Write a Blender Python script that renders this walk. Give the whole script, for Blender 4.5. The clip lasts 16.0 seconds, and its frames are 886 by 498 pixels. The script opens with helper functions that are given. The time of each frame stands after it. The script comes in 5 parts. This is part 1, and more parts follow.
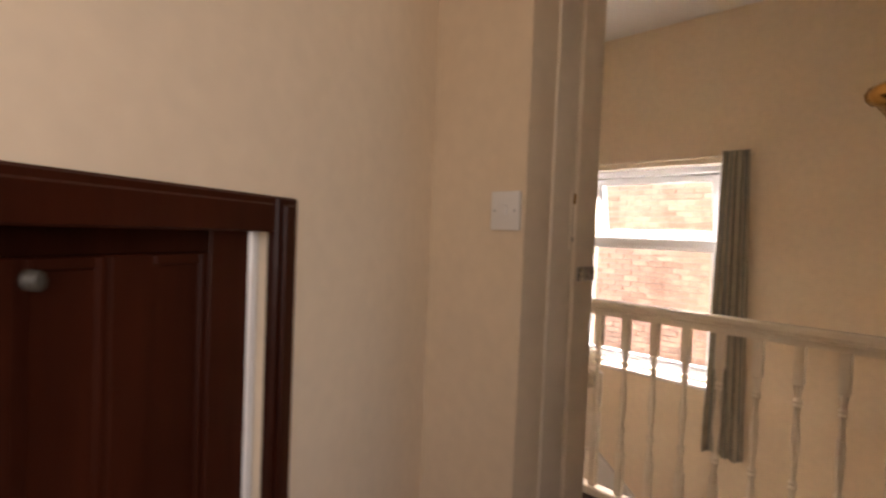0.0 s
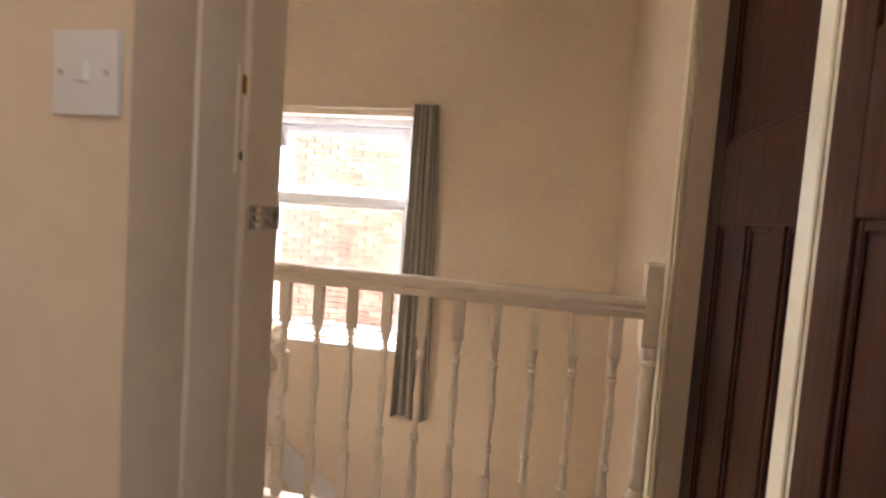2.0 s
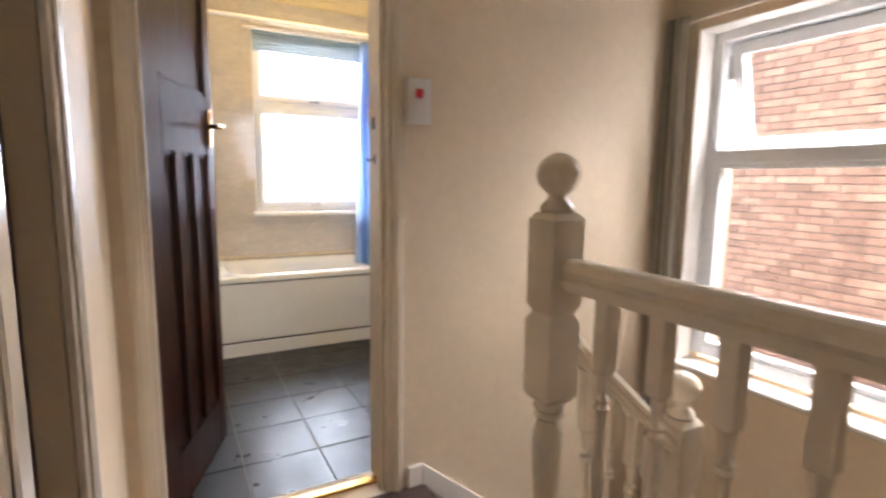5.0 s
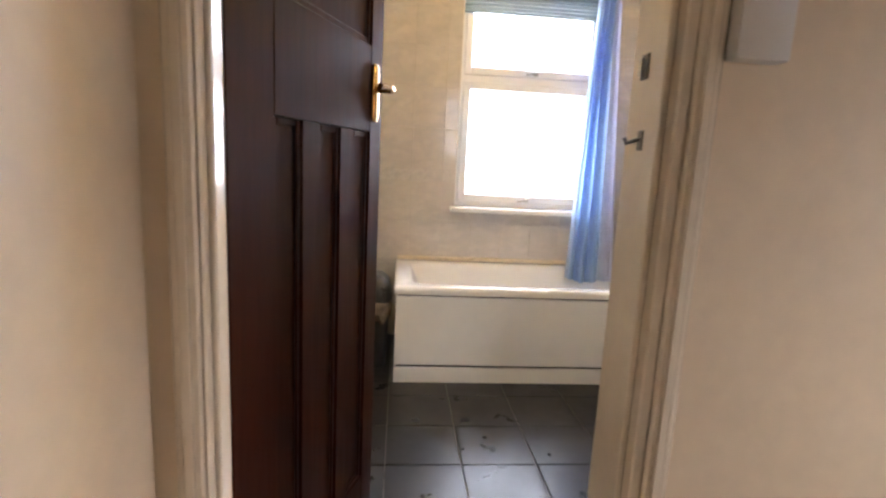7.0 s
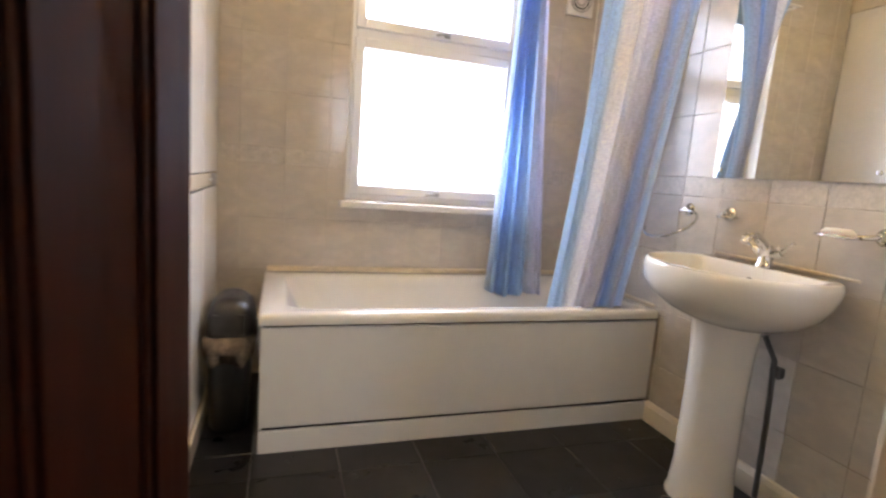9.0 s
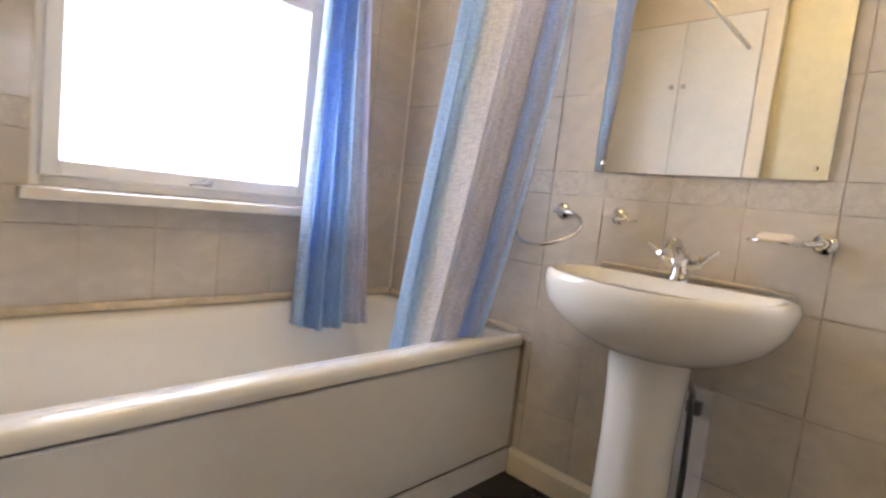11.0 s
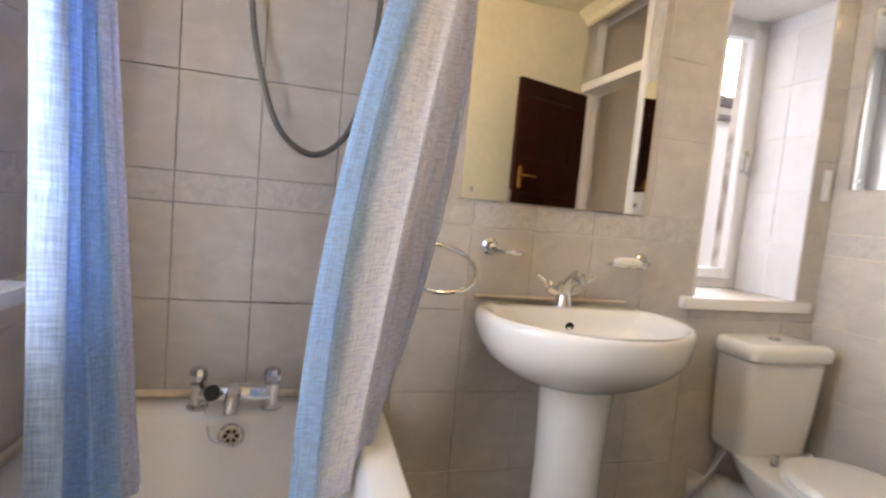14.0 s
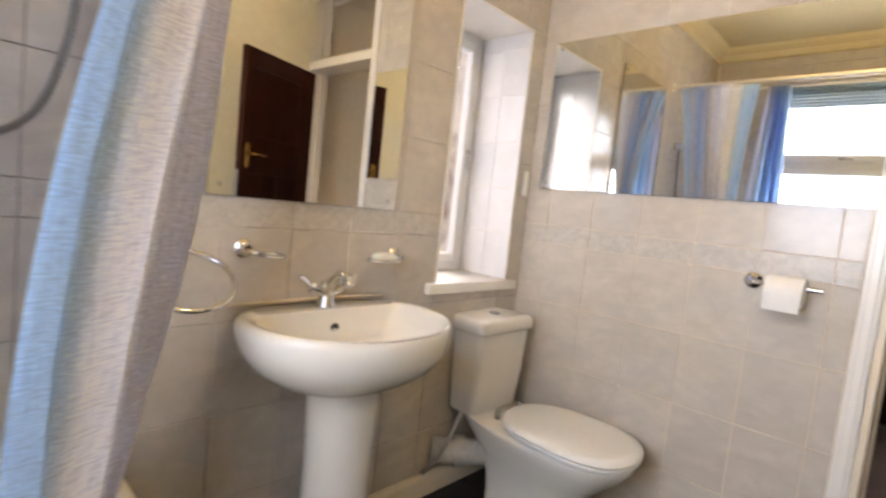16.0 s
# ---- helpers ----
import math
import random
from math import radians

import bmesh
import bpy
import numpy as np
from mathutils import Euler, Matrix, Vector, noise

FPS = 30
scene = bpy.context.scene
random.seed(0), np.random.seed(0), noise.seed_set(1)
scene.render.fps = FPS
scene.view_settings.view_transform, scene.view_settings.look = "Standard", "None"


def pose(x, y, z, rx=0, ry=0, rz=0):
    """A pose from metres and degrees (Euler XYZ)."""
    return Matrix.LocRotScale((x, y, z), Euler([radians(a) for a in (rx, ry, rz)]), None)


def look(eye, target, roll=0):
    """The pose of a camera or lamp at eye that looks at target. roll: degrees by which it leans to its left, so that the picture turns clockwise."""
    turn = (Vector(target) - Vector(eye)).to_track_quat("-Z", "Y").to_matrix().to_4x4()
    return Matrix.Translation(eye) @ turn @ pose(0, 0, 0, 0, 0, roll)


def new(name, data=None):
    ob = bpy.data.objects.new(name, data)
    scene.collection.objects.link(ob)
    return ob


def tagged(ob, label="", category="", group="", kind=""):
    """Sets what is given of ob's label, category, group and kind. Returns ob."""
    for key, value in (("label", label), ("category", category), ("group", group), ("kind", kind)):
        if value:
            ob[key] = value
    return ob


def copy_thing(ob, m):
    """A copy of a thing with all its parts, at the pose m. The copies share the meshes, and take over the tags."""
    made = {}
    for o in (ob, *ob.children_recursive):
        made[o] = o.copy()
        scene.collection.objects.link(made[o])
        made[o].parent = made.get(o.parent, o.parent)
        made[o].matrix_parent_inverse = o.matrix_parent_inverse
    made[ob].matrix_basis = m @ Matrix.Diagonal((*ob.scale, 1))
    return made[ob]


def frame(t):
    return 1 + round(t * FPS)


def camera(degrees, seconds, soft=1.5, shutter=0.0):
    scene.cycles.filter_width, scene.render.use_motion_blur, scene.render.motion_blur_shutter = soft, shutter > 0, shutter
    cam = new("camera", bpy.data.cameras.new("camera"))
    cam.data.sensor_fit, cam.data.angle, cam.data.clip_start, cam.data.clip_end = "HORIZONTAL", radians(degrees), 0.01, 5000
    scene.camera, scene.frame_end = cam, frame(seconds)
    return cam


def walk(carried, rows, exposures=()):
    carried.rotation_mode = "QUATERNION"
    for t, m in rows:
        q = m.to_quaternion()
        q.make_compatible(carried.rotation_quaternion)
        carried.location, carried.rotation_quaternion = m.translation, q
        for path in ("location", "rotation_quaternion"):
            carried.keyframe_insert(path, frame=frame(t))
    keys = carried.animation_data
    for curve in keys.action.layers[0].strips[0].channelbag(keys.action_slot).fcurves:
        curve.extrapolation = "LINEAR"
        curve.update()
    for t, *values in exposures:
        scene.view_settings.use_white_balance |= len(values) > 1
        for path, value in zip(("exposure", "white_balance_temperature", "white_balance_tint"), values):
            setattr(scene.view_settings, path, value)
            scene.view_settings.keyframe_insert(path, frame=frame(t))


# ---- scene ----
cam = camera(82.5, 16.0, soft=2.4, shutter=0.5)
PATH = [
    (0, (-3.436, -3.997, 1.27), (-2.038, -2.568, 1.209), 2.3),
    (0.5, (-3.318, -3.928, 1.259), (-1.723, -2.724, 1.177), 2.4),
    (1, (-3.213, -3.826, 1.249), (-1.41, -2.965, 1.152), 3.5),
    (1.5, (-3.096, -3.763, 1.233), (-1.175, -3.215, 1.134), 4.2),
    (2, (-2.935, -3.724, 1.194), (-0.974, -3.349, 1.07), 4.1),
    (2.5, (-2.761, -3.714, 1.166), (-0.801, -3.365, 0.974), 4.2),
    (3, (-2.544, -3.681, 1.152), (-0.614, -3.218, 0.901), 4.4),
    (3.5, (-2.347, -3.642, 1.142), (-0.521, -2.882, 0.85), 3.8),
    (4, (-2.17, -3.56, 1.12), (-0.553, -2.423, 0.817), 2.9),
    (4.5, (-2.017, -3.478, 1.118), (-0.711, -1.993, 0.821), 1.8),
    (5, (-1.915, -3.376, 1.146), (-0.978, -1.629, 0.878), 0.8),
    (7.5, (-1.674, -2.341, 1.16), (-1.515, -0.375, 0.828), 3.2),
    (8, (-1.668, -2.164, 1.127), (-1.401, -0.206, 0.819), 3.7),
    (8.5, (-1.669, -1.934, 1.057), (-1.237, -0.001, 0.785), 3.9),
    (9, (-1.64, -1.795, 1.05), (-1.02, 0.085, 0.76), 4.4),
    (9.5, (-1.606, -1.574, 1.0), (-0.77, 0.222, 0.724), 5.5),
    (10, (-1.586, -1.376, 0.982), (-0.53, 0.305, 0.733), 6.3),
    (10.2, (-1.556, -1.314, 0.972), (-0.429, 0.32, 0.731), 6.2),
    (12.5, (-1.518, -0.344, 0.963), (0.405, 0.186, 0.824), 5.3),
    (13, (-1.494, -0.139, 1.034), (0.489, 0.033, 0.838), 4.2),
    (13.5, (-1.467, 0.045, 1.054), (0.519, -0.111, 0.878), 3.9),
    (14, (-1.441, 0.227, 1.089), (0.485, -0.285, 0.924), 5.2),
    (14.5, (-1.425, 0.344, 1.096), (0.402, -0.461, 0.979), 5.6),
    (15, (-1.391, 0.41, 1.113), (0.308, -0.641, 1.008), 5.5),
    (15.5, (-1.372, 0.394, 1.14), (0.193, -0.844, 1.0), 5.5),
    (16, (-1.311, 0.317, 1.15), (0.053, -1.136, 0.985), 6.1),
]
walk(cam, [(t, look(eye, target, roll)) for t, eye, target, roll in PATH], [(0, 1.05, 6450, 20), (1.5, 1.36, 6050, 18), (3, 1.44, 5700, 17), (4.2, .92, 5800, 15), (7.5, .45, 5900, 18), (8.6, .30, 5800, 18), (12.5, .06, 5750, 17), (14, 0, 5850, 17), (16, -.04, 6050, 16)])


# ---- world and light ----
world = bpy.data.worlds.new("world")
scene.world = world
world.use_nodes = True
wnt = world.node_tree
sky = wnt.nodes.new("ShaderNodeTexSky")
sky.sky_type = "NISHITA"
sky.sun_disc = False
sky.sun_elevation = radians(48)
sky.sun_rotation = radians(250)
wnt.links.new(sky.outputs[0], wnt.nodes["Background"].inputs[0])
wnt.nodes["Background"].inputs[1].default_value = 0.15


def lamp(name, kind, power, m, colour=(1, 1, 1), sx=1.0, sy=1.0):
    data = bpy.data.lights.new(name, kind)
    data.energy, data.color = power, colour
    if kind == "AREA":
        data.shape, data.size, data.size_y = "RECTANGLE", sx, sy
    ob = new(name, data)
    ob.matrix_world = m
    return ob


sun = lamp("sun", "SUN", 2.5, look((-6, -8, 12), (1.5, -2.5, 1.0)), (1.0, 0.95, 0.86))
sun.data.angle = radians(0.5)
# area lamps outside the windows, in place of the daylight that comes in
lamp("window_light_bath", "AREA", 38, look((-0.88, 1.14, 1.6), (-0.90, -0.2, 1.35)), (0.93, 0.97, 1.0), 0.9, 1.3)
lamp("window_light_small", "AREA", 2.2, look((0.75, -0.9, 1.75), (-0.4, -1.35, 1.1)), (1.0, 0.97, 0.92), 0.6, 1.0)
lamp("window_light_landing", "AREA", 190, look((0.95, -2.15, 2.3), (-0.9, -2.7, 0.9)), (1.0, 0.94, 0.86), 0.9, 0.9)
# added bedroom lamp, at a supposed window that is never in view
lamp("window_light_bedroom", "AREA", 13, look((-4.0, -5.42, 1.55), (-3.7, -3.0, 1.3)), (1.0, 0.90, 0.80), 1.3, 1.2)


lamp("ceiling_lamp_light", "POINT", 18, Matrix.Translation((-1.0, -.45, 2.42)), (1.0, 0.68, 0.26)).data.shadow_soft_size = .09


# ---- materials ----
def mat(name, colour, rough=0.5, metal=0.0, **more):
    """A material whose colour varies at two scales, with fine relief."""
    m = bpy.data.materials.new(name)
    m.use_nodes = True
    nt = m.node_tree
    p = nt.nodes["Principled BSDF"]
    p.inputs["Roughness"].default_value = rough
    p.inputs["Metallic"].default_value = metal
    p.inputs["Base Color"].default_value = (*colour, 1)
    vary, big, small = more.get("vary", 0.0), more.get("big", 1.5), more.get("small", 40.0)
    geo = nt.nodes.new("ShaderNodeNewGeometry")
    where = geo.outputs["Position"]
    if "stretch" in more:
        mp = nt.nodes.new("ShaderNodeMapping")
        mp.inputs["Scale"].default_value = more["stretch"]
        nt.links.new(where, mp.inputs["Vector"])
        where = mp.outputs[0]

    def noise_at(scale, detail=4.0, distort=0.0):
        n = nt.nodes.new("ShaderNodeTexNoise")
        n.inputs["Scale"].default_value, n.inputs["Detail"].default_value = scale, detail
        n.inputs["Distortion"].default_value = distort
        nt.links.new(where, n.inputs["Vector"])
        return n.outputs["Fac"]

    def ranged(socket, a0, a1, b0, b1):
        r = nt.nodes.new("ShaderNodeMapRange")
        for k, v in zip(("From Min", "From Max", "To Min", "To Max"), (a0, a1, b0, b1)):
            r.inputs[k].default_value = v
        nt.links.new(socket, r.inputs["Value"])
        return r.outputs[0]

    def times(a, b):
        q = nt.nodes.new("ShaderNodeMath")
        q.operation = "MULTIPLY"
        nt.links.new(a, q.inputs[0])
        nt.links.new(b, q.inputs[1])
        return q.outputs[0]

    base = None
    if vary:
        value = times(ranged(noise_at(big, 3, more.get("distort", 0.6)), .3, .7, 1 - vary, 1 + vary * .5),
                      ranged(noise_at(small, 5), .3, .7, 1 - vary * .6, 1 + vary * .35))
        if "piece" in more:
            info = nt.nodes.new("ShaderNodeObjectInfo")
            value = times(value, ranged(info.outputs["Random"], 0, 1, 1 - more["piece"], 1 + more["piece"] * .6))
        hsv = nt.nodes.new("ShaderNodeHueSaturation")
        hsv.inputs["Color"].default_value = (*colour, 1)
        nt.links.new(value, hsv.inputs["Value"])
        base = hsv.outputs[0]
    if "second" in more:
        mix = nt.nodes.new("ShaderNodeMix")
        mix.data_type = "RGBA"
        nt.links.new(ranged(noise_at(more.get("second_scale", 6.0), 6, 1.2), .48, .72, 0, 1), mix.inputs[0])
        if base:
            nt.links.new(base, mix.inputs[6])
        else:
            mix.inputs[6].default_value = (*colour, 1)
        mix.inputs[7].default_value = (*more["second"], 1)
        base = mix.outputs[2]
    if base:
        nt.links.new(base, p.inputs["Base Color"])
    if "bump" in more:
        b = nt.nodes.new("ShaderNodeBump")
        b.inputs["Strength"].default_value = more["bump"]
        b.inputs["Distance"].default_value = more.get("depth", 0.002)
        nt.links.new(noise_at(more.get("bump_scale", 120.0), 6), b.inputs["Height"])
        nt.links.new(b.outputs[0], p.inputs["Normal"])
    if "gloss_vary" in more:
        nt.links.new(ranged(noise_at(9.0, 5), .3, .7, rough, rough + more["gloss_vary"]), p.inputs["Roughness"])
    for key in ("Coat Weight", "Coat Roughness", "Transmission Weight", "IOR", "Sheen Weight", "Subsurface Weight", "Specular IOR Level", "Emission Strength"):
        k = key.lower().replace(" ", "_")
        if k in more:
            p.inputs[key].default_value = more[k]
    if "emission" in more:
        p.inputs["Emission Color"].default_value = (*more["emission"], 1)
    return m


M_WALL = mat("cream_wall_paint", (0.74, 0.61, 0.44), .62, vary=.06, big=1.2, small=26, bump=.25, bump_scale=90, depth=.001)
M_CEIL = mat("white_ceiling_paint", (0.80, 0.77, 0.72), .8, vary=.04, bump=.2, bump_scale=60)
M_CREAM_CEIL = mat("cream_ceiling_paint", (0.78, 0.66, 0.38), .7, vary=.06, bump=.2, bump_scale=60)
M_PIER = mat("cream_satin_wall_paint", (0.73, 0.645, 0.43), .3, vary=.07, big=1.5, small=20, bump=.15, bump_scale=24, depth=.001)
M_GLOSS = mat("cream_white_gloss_paint", (0.80, 0.705, 0.56), .22, vary=.05, big=3, small=30, bump=.12, bump_scale=35, depth=.001, coat_weight=.3)
M_YELLOWED = mat("yellowed_gloss_paint", (0.76, 0.66, 0.46), .3, vary=.06, big=3, small=30, bump=.12, bump_scale=35, depth=.001)
M_WHITE = mat("white_gloss_paint", (0.80, 0.76, 0.70), .25, vary=.04, big=3, small=30, bump=.1, bump_scale=40, depth=.001, coat_weight=.2)
M_UPVC = mat("white_plastic_frame", (0.82, 0.83, 0.85), .3, vary=.02)
M_WOOD = mat("dark_stained_wood", (0.038, 0.0085, 0.0034), .30, vary=.28, big=2.0, small=22, stretch=(9, 9, .55), bump=.04, bump_scale=30, depth=.0006, gloss_vary=.14, specular_ior_level=.15)
M_CARPET = mat("brown_carpet", (0.085, 0.050, 0.038), .95, vary=.45, big=3, small=160, bump=.9, bump_scale=420, depth=.004, sheen_weight=.05)
M_FLOOR = mat("dark_slate_tile", (0.015, 0.0135, 0.0135), .25, vary=.4, big=4, small=22, piece=.3, bump=.09, bump_scale=18, depth=.002, gloss_vary=.18)
M_FGROUT = mat("grey_floor_grout", (0.20, 0.185, 0.17), .9, vary=.3, small=60)
M_TILE = mat("marbled_beige_tile", (0.56, 0.505, 0.435), .16, vary=.10, big=4, small=20, piece=.05, second=(.49, .445, .39), second_scale=6, bump=.12, bump_scale=14, depth=.001, stretch=(1, 1, 1.6), distort=1.5)
M_BORDER = mat("embossed_border_tile", (0.55, 0.505, 0.445), .22, vary=.13, big=34, small=90, bump=.6, bump_scale=70, depth=.003)
M_GROUT = mat("brown_wall_grout", (0.34, 0.29, 0.24), .9, vary=.2, big=2, small=30, second=(.12, .09, .065), second_scale=2.2)
M_GROUT_WORN = mat("pale_grout_with_dark_stains", (0.56, 0.505, 0.43), .9, vary=.15, big=2, small=30, second=(.16, .11, .07), second_scale=4.5)
M_GROUT_PALE = mat("pale_wall_grout", (0.58, 0.53, 0.455), .9, vary=.12, big=2, small=30, second=(.40, .35, .28), second_scale=3.0)
M_CERAMIC = mat("white_ceramic", (0.74, 0.70, 0.63), .07, vary=.015, coat_weight=.5)
M_BATH = mat("white_acrylic", (0.80, 0.77, 0.72), .14, vary=.02, big=2, small=18, coat_weight=.2)
M_PANEL = mat("white_bath_panel", (0.74, 0.715, 0.68), .3, vary=.03, big=2, small=14, bump=.05, bump_scale=9)
M_CHROME = mat("chrome", (0.72, 0.72, 0.73), .07, 1.0, vary=.06, small=30)
M_BRASS = mat("polished_brass", (0.62, 0.36, 0.10), .18, 1.0, vary=.2, small=30)
M_STEEL = mat("brushed_steel", (0.52, 0.51, 0.49), .28, 1.0, vary=.15, small=70)
M_PLATE = mat("worn_grey_metal", (0.46, 0.43, 0.40), .33, .85, vary=.35, big=30, small=90, second=(.12, .10, .09), second_scale=40)
M_HOSE = mat("dull_ribbed_steel", (0.20, 0.19, 0.18), .34, .85, vary=.2, small=70)
M_MIRROR = mat("mirror_glass", (0.86, 0.87, 0.84), .012, 1.0)
M_BLACK = mat("black_bin_plastic", (0.028, 0.025, 0.023), .3, vary=.3, small=30, bump=.1, bump_scale=40)
M_BAG = mat("clear_brown_bin_liner", (0.26, 0.2, 0.14), .22, vary=.4, big=20, small=70, bump=.8, bump_scale=50, depth=.006)
M_RUBBER = mat("dark_rubber", (0.02, 0.02, 0.02), .5, vary=.2)
M_RED = mat("red_plastic", (0.55, 0.03, 0.03), .35, vary=.05)
M_PLASTIC = mat("white_plastic", (0.76, 0.74, 0.70), .35, vary=.03)
M_REVEAL = mat("white_glazed_tile", (0.70, 0.69, 0.70), .12, vary=.06, big=4, small=20, piece=.05)
M_PIPE = mat("grey_plastic_pipe", (0.42, 0.40, 0.37), .45, vary=.2, big=8, small=40)
M_PAPER = mat("white_tissue_paper", (0.80, 0.77, 0.73), .9, vary=.05, bump=.3, bump_scale=90)
M_SOAP = mat("cream_soap", (0.78, 0.72, 0.60), .35, vary=.05, subsurface_weight=.2)
M_BRICK = mat("orange_red_brick", (0.56, 0.35, 0.25), .85, vary=.25, big=9, small=60, piece=.32, bump=.7, bump_scale=90, depth=.004)
M_MORTAR = mat("pale_mortar", (0.50, 0.45, 0.38), .95, vary=.15, small=60)
M_ROOF = mat("grey_roof_slate", (0.16, 0.13, 0.12), .8, vary=.2, small=30)
M_GROUND = mat("grey_paving", (0.22, 0.21, 0.20), .9, vary=.3, big=1.0, small=14, bump=.4, bump_scale=30)
M_GASKET = mat("silicone_sealant", (0.70, 0.60, 0.44), .4, vary=.2, small=40)
# near-black colour that stands in for shade inside holes, gaps and the low cupboard
M_HOLLOW_SHADE = mat("hollow_shade", (0.02, 0.015, 0.012), .8)
M_BULB = mat("warm_lamp_glass", (0.9, 0.8, 0.6), .3, emission=(1.0, 0.78, 0.42), emission_strength=9.0)


def glass(name, rough, tint=(1, 1, 1)):
    m = mat(name, tint, rough, transmission_weight=1.0, ior=1.45)
    return m


M_GLASS = glass("clear_glass", 0.0)
M_FROST = glass("frosted_glass", 0.35)


def fabric(name, stripes, period, axis_scale=1.0, sheer=0.15):
    """Cloth with woven vertical stripes: stripes are (share of the width, colour), laid along the cloth's own width (UV)."""
    m = bpy.data.materials.new(name)
    m.use_nodes = True
    nt = m.node_tree
    p = nt.nodes["Principled BSDF"]
    p.inputs["Roughness"].default_value = .75
    uv = nt.nodes.new("ShaderNodeUVMap")
    sep = nt.nodes.new("ShaderNodeSeparateXYZ")
    nt.links.new(uv.outputs[0], sep.inputs[0])
    mul = nt.nodes.new("ShaderNodeMath")
    mul.operation = "MULTIPLY"
    mul.inputs[1].default_value = 1.0 / period
    nt.links.new(sep.outputs[0], mul.inputs[0])
    fr = nt.nodes.new("ShaderNodeMath")
    fr.operation = "FRACT"
    nt.links.new(mul.outputs[0], fr.inputs[0])
    ramp = nt.nodes.new("ShaderNodeValToRGB")
    el = ramp.color_ramp.elements
    place = 0.0
    for k, (share, colour) in enumerate(stripes):
        if k < 2:
            el[k].position = place
            el[k].color = (*colour, 1)
        else:
            e = el.new(min(place, .999))
            e.color = (*colour, 1)
        place += share
    ramp.color_ramp.interpolation = "EASE" if axis_scale > 1.5 else "CONSTANT"
    nt.links.new(fr.outputs[0], ramp.inputs[0])
    # crossed threads
    mp = nt.nodes.new("ShaderNodeMapping")
    mp.inputs["Scale"].default_value = (34, 220, 1)
    nt.links.new(uv.outputs[0], mp.inputs["Vector"])
    n1 = nt.nodes.new("ShaderNodeTexNoise")
    n1.inputs["Scale"].default_value = 1.0
    nt.links.new(mp.outputs[0], n1.inputs["Vector"])
    mp2 = nt.nodes.new("ShaderNodeMapping")
    mp2.inputs["Scale"].default_value = (420, 14, 1)
    nt.links.new(uv.outputs[0], mp2.inputs["Vector"])
    n2 = nt.nodes.new("ShaderNodeTexNoise")
    n2.inputs["Scale"].default_value = 1.0
    nt.links.new(mp2.outputs[0], n2.inputs["Vector"])
    add = nt.nodes.new("ShaderNodeMath")
    add.operation = "ADD"
    nt.links.new(n1.outputs["Fac"], add.inputs[0])
    nt.links.new(n2.outputs["Fac"], add.inputs[1])
    rng = nt.nodes.new("ShaderNodeMapRange")
    for key, v in zip(("From Min", "From Max", "To Min", "To Max"), (.7, 1.3, .74, 1.22)):
        rng.inputs[key].default_value = v
    nt.links.new(add.outputs[0], rng.inputs["Value"])
    hsv = nt.nodes.new("ShaderNodeHueSaturation")
    nt.links.new(ramp.outputs[0], hsv.inputs["Color"])
    nt.links.new(rng.outputs[0], hsv.inputs["Value"])
    nt.links.new(hsv.outputs[0], p.inputs["Base Color"])
    bump = nt.nodes.new("ShaderNodeBump")
    bump.inputs["Strength"].default_value = .25
    bump.inputs["Distance"].default_value = .001
    nt.links.new(add.outputs[0], bump.inputs["Height"])
    nt.links.new(bump.outputs[0], p.inputs["Normal"])
    tr = nt.nodes.new("ShaderNodeBsdfTranslucent")
    nt.links.new(hsv.outputs[0], tr.inputs["Color"])
    mix = nt.nodes.new("ShaderNodeMixShader")
    mix.inputs[0].default_value = sheer
    nt.links.new(p.outputs[0], mix.inputs[1])
    nt.links.new(tr.outputs[0], mix.inputs[2])
    nt.links.new(mix.outputs[0], nt.nodes["Material Output"].inputs["Surface"])
    return m


BLUE, SOFT, PALE, GREY, OFF = (.50, .66, .93), (.64, .79, .96), (.80, .87, .96), (.79, .80, .91), (.95, .95, 1.0)
MID, DUSK = (.54, .72, .95), (.71, .72, .83)
M_SHOWER = fabric("striped_shower_cloth", [(.07, PALE), (.10, SOFT), (.10, DUSK), (.12, BLUE), (.10, DUSK), (.12, GREY), (.10, OFF), (.10, OFF), (.08, SOFT), (.06, MID)], 1.0, 2, .50)
M_BLUECLOTH = fabric("blue_striped_cloth", [(.08, PALE), (.14, SOFT), (.14, BLUE), (.08, SOFT), (.14, BLUE), (.10, SOFT), (.14, PALE), (.18, GREY)], .92, 2, .80)
M_DRAPE = fabric("grey_striped_cloth", [(.2, (.36, .31, .23)), (.12, (.10, .09, .08)), (.2, (.46, .41, .31)), (.1, (.18, .18, .17)), (.22, (.42, .37, .28)), (.16, (.26, .26, .23))], .12, 1, .12)


# ---- builders ----
def add_box(bm, x0, x1, y0, y1, z0, z1, bevel=0.0, seg=1, m=None):
    t = Matrix.Translation(((x0 + x1) / 2, (y0 + y1) / 2, (z0 + z1) / 2)) @ Matrix.Diagonal((abs(x1 - x0), abs(y1 - y0), abs(z1 - z0), 1))
    r = bmesh.ops.create_cube(bm, size=1, matrix=t)
    if bevel:
        es = list({e for v in r["verts"] for e in v.link_edges})
        r2 = bmesh.ops.bevel(bm, geom=es, offset=bevel, segments=seg, affect="EDGES", profile=.6)
        vs = list({v for f in r2["faces"] for v in f.verts} | {v for v in r["verts"] if v.is_valid})
    else:
        vs = r["verts"]
    if m is not None:
        bmesh.ops.transform(bm, matrix=m, verts=vs)
    return vs


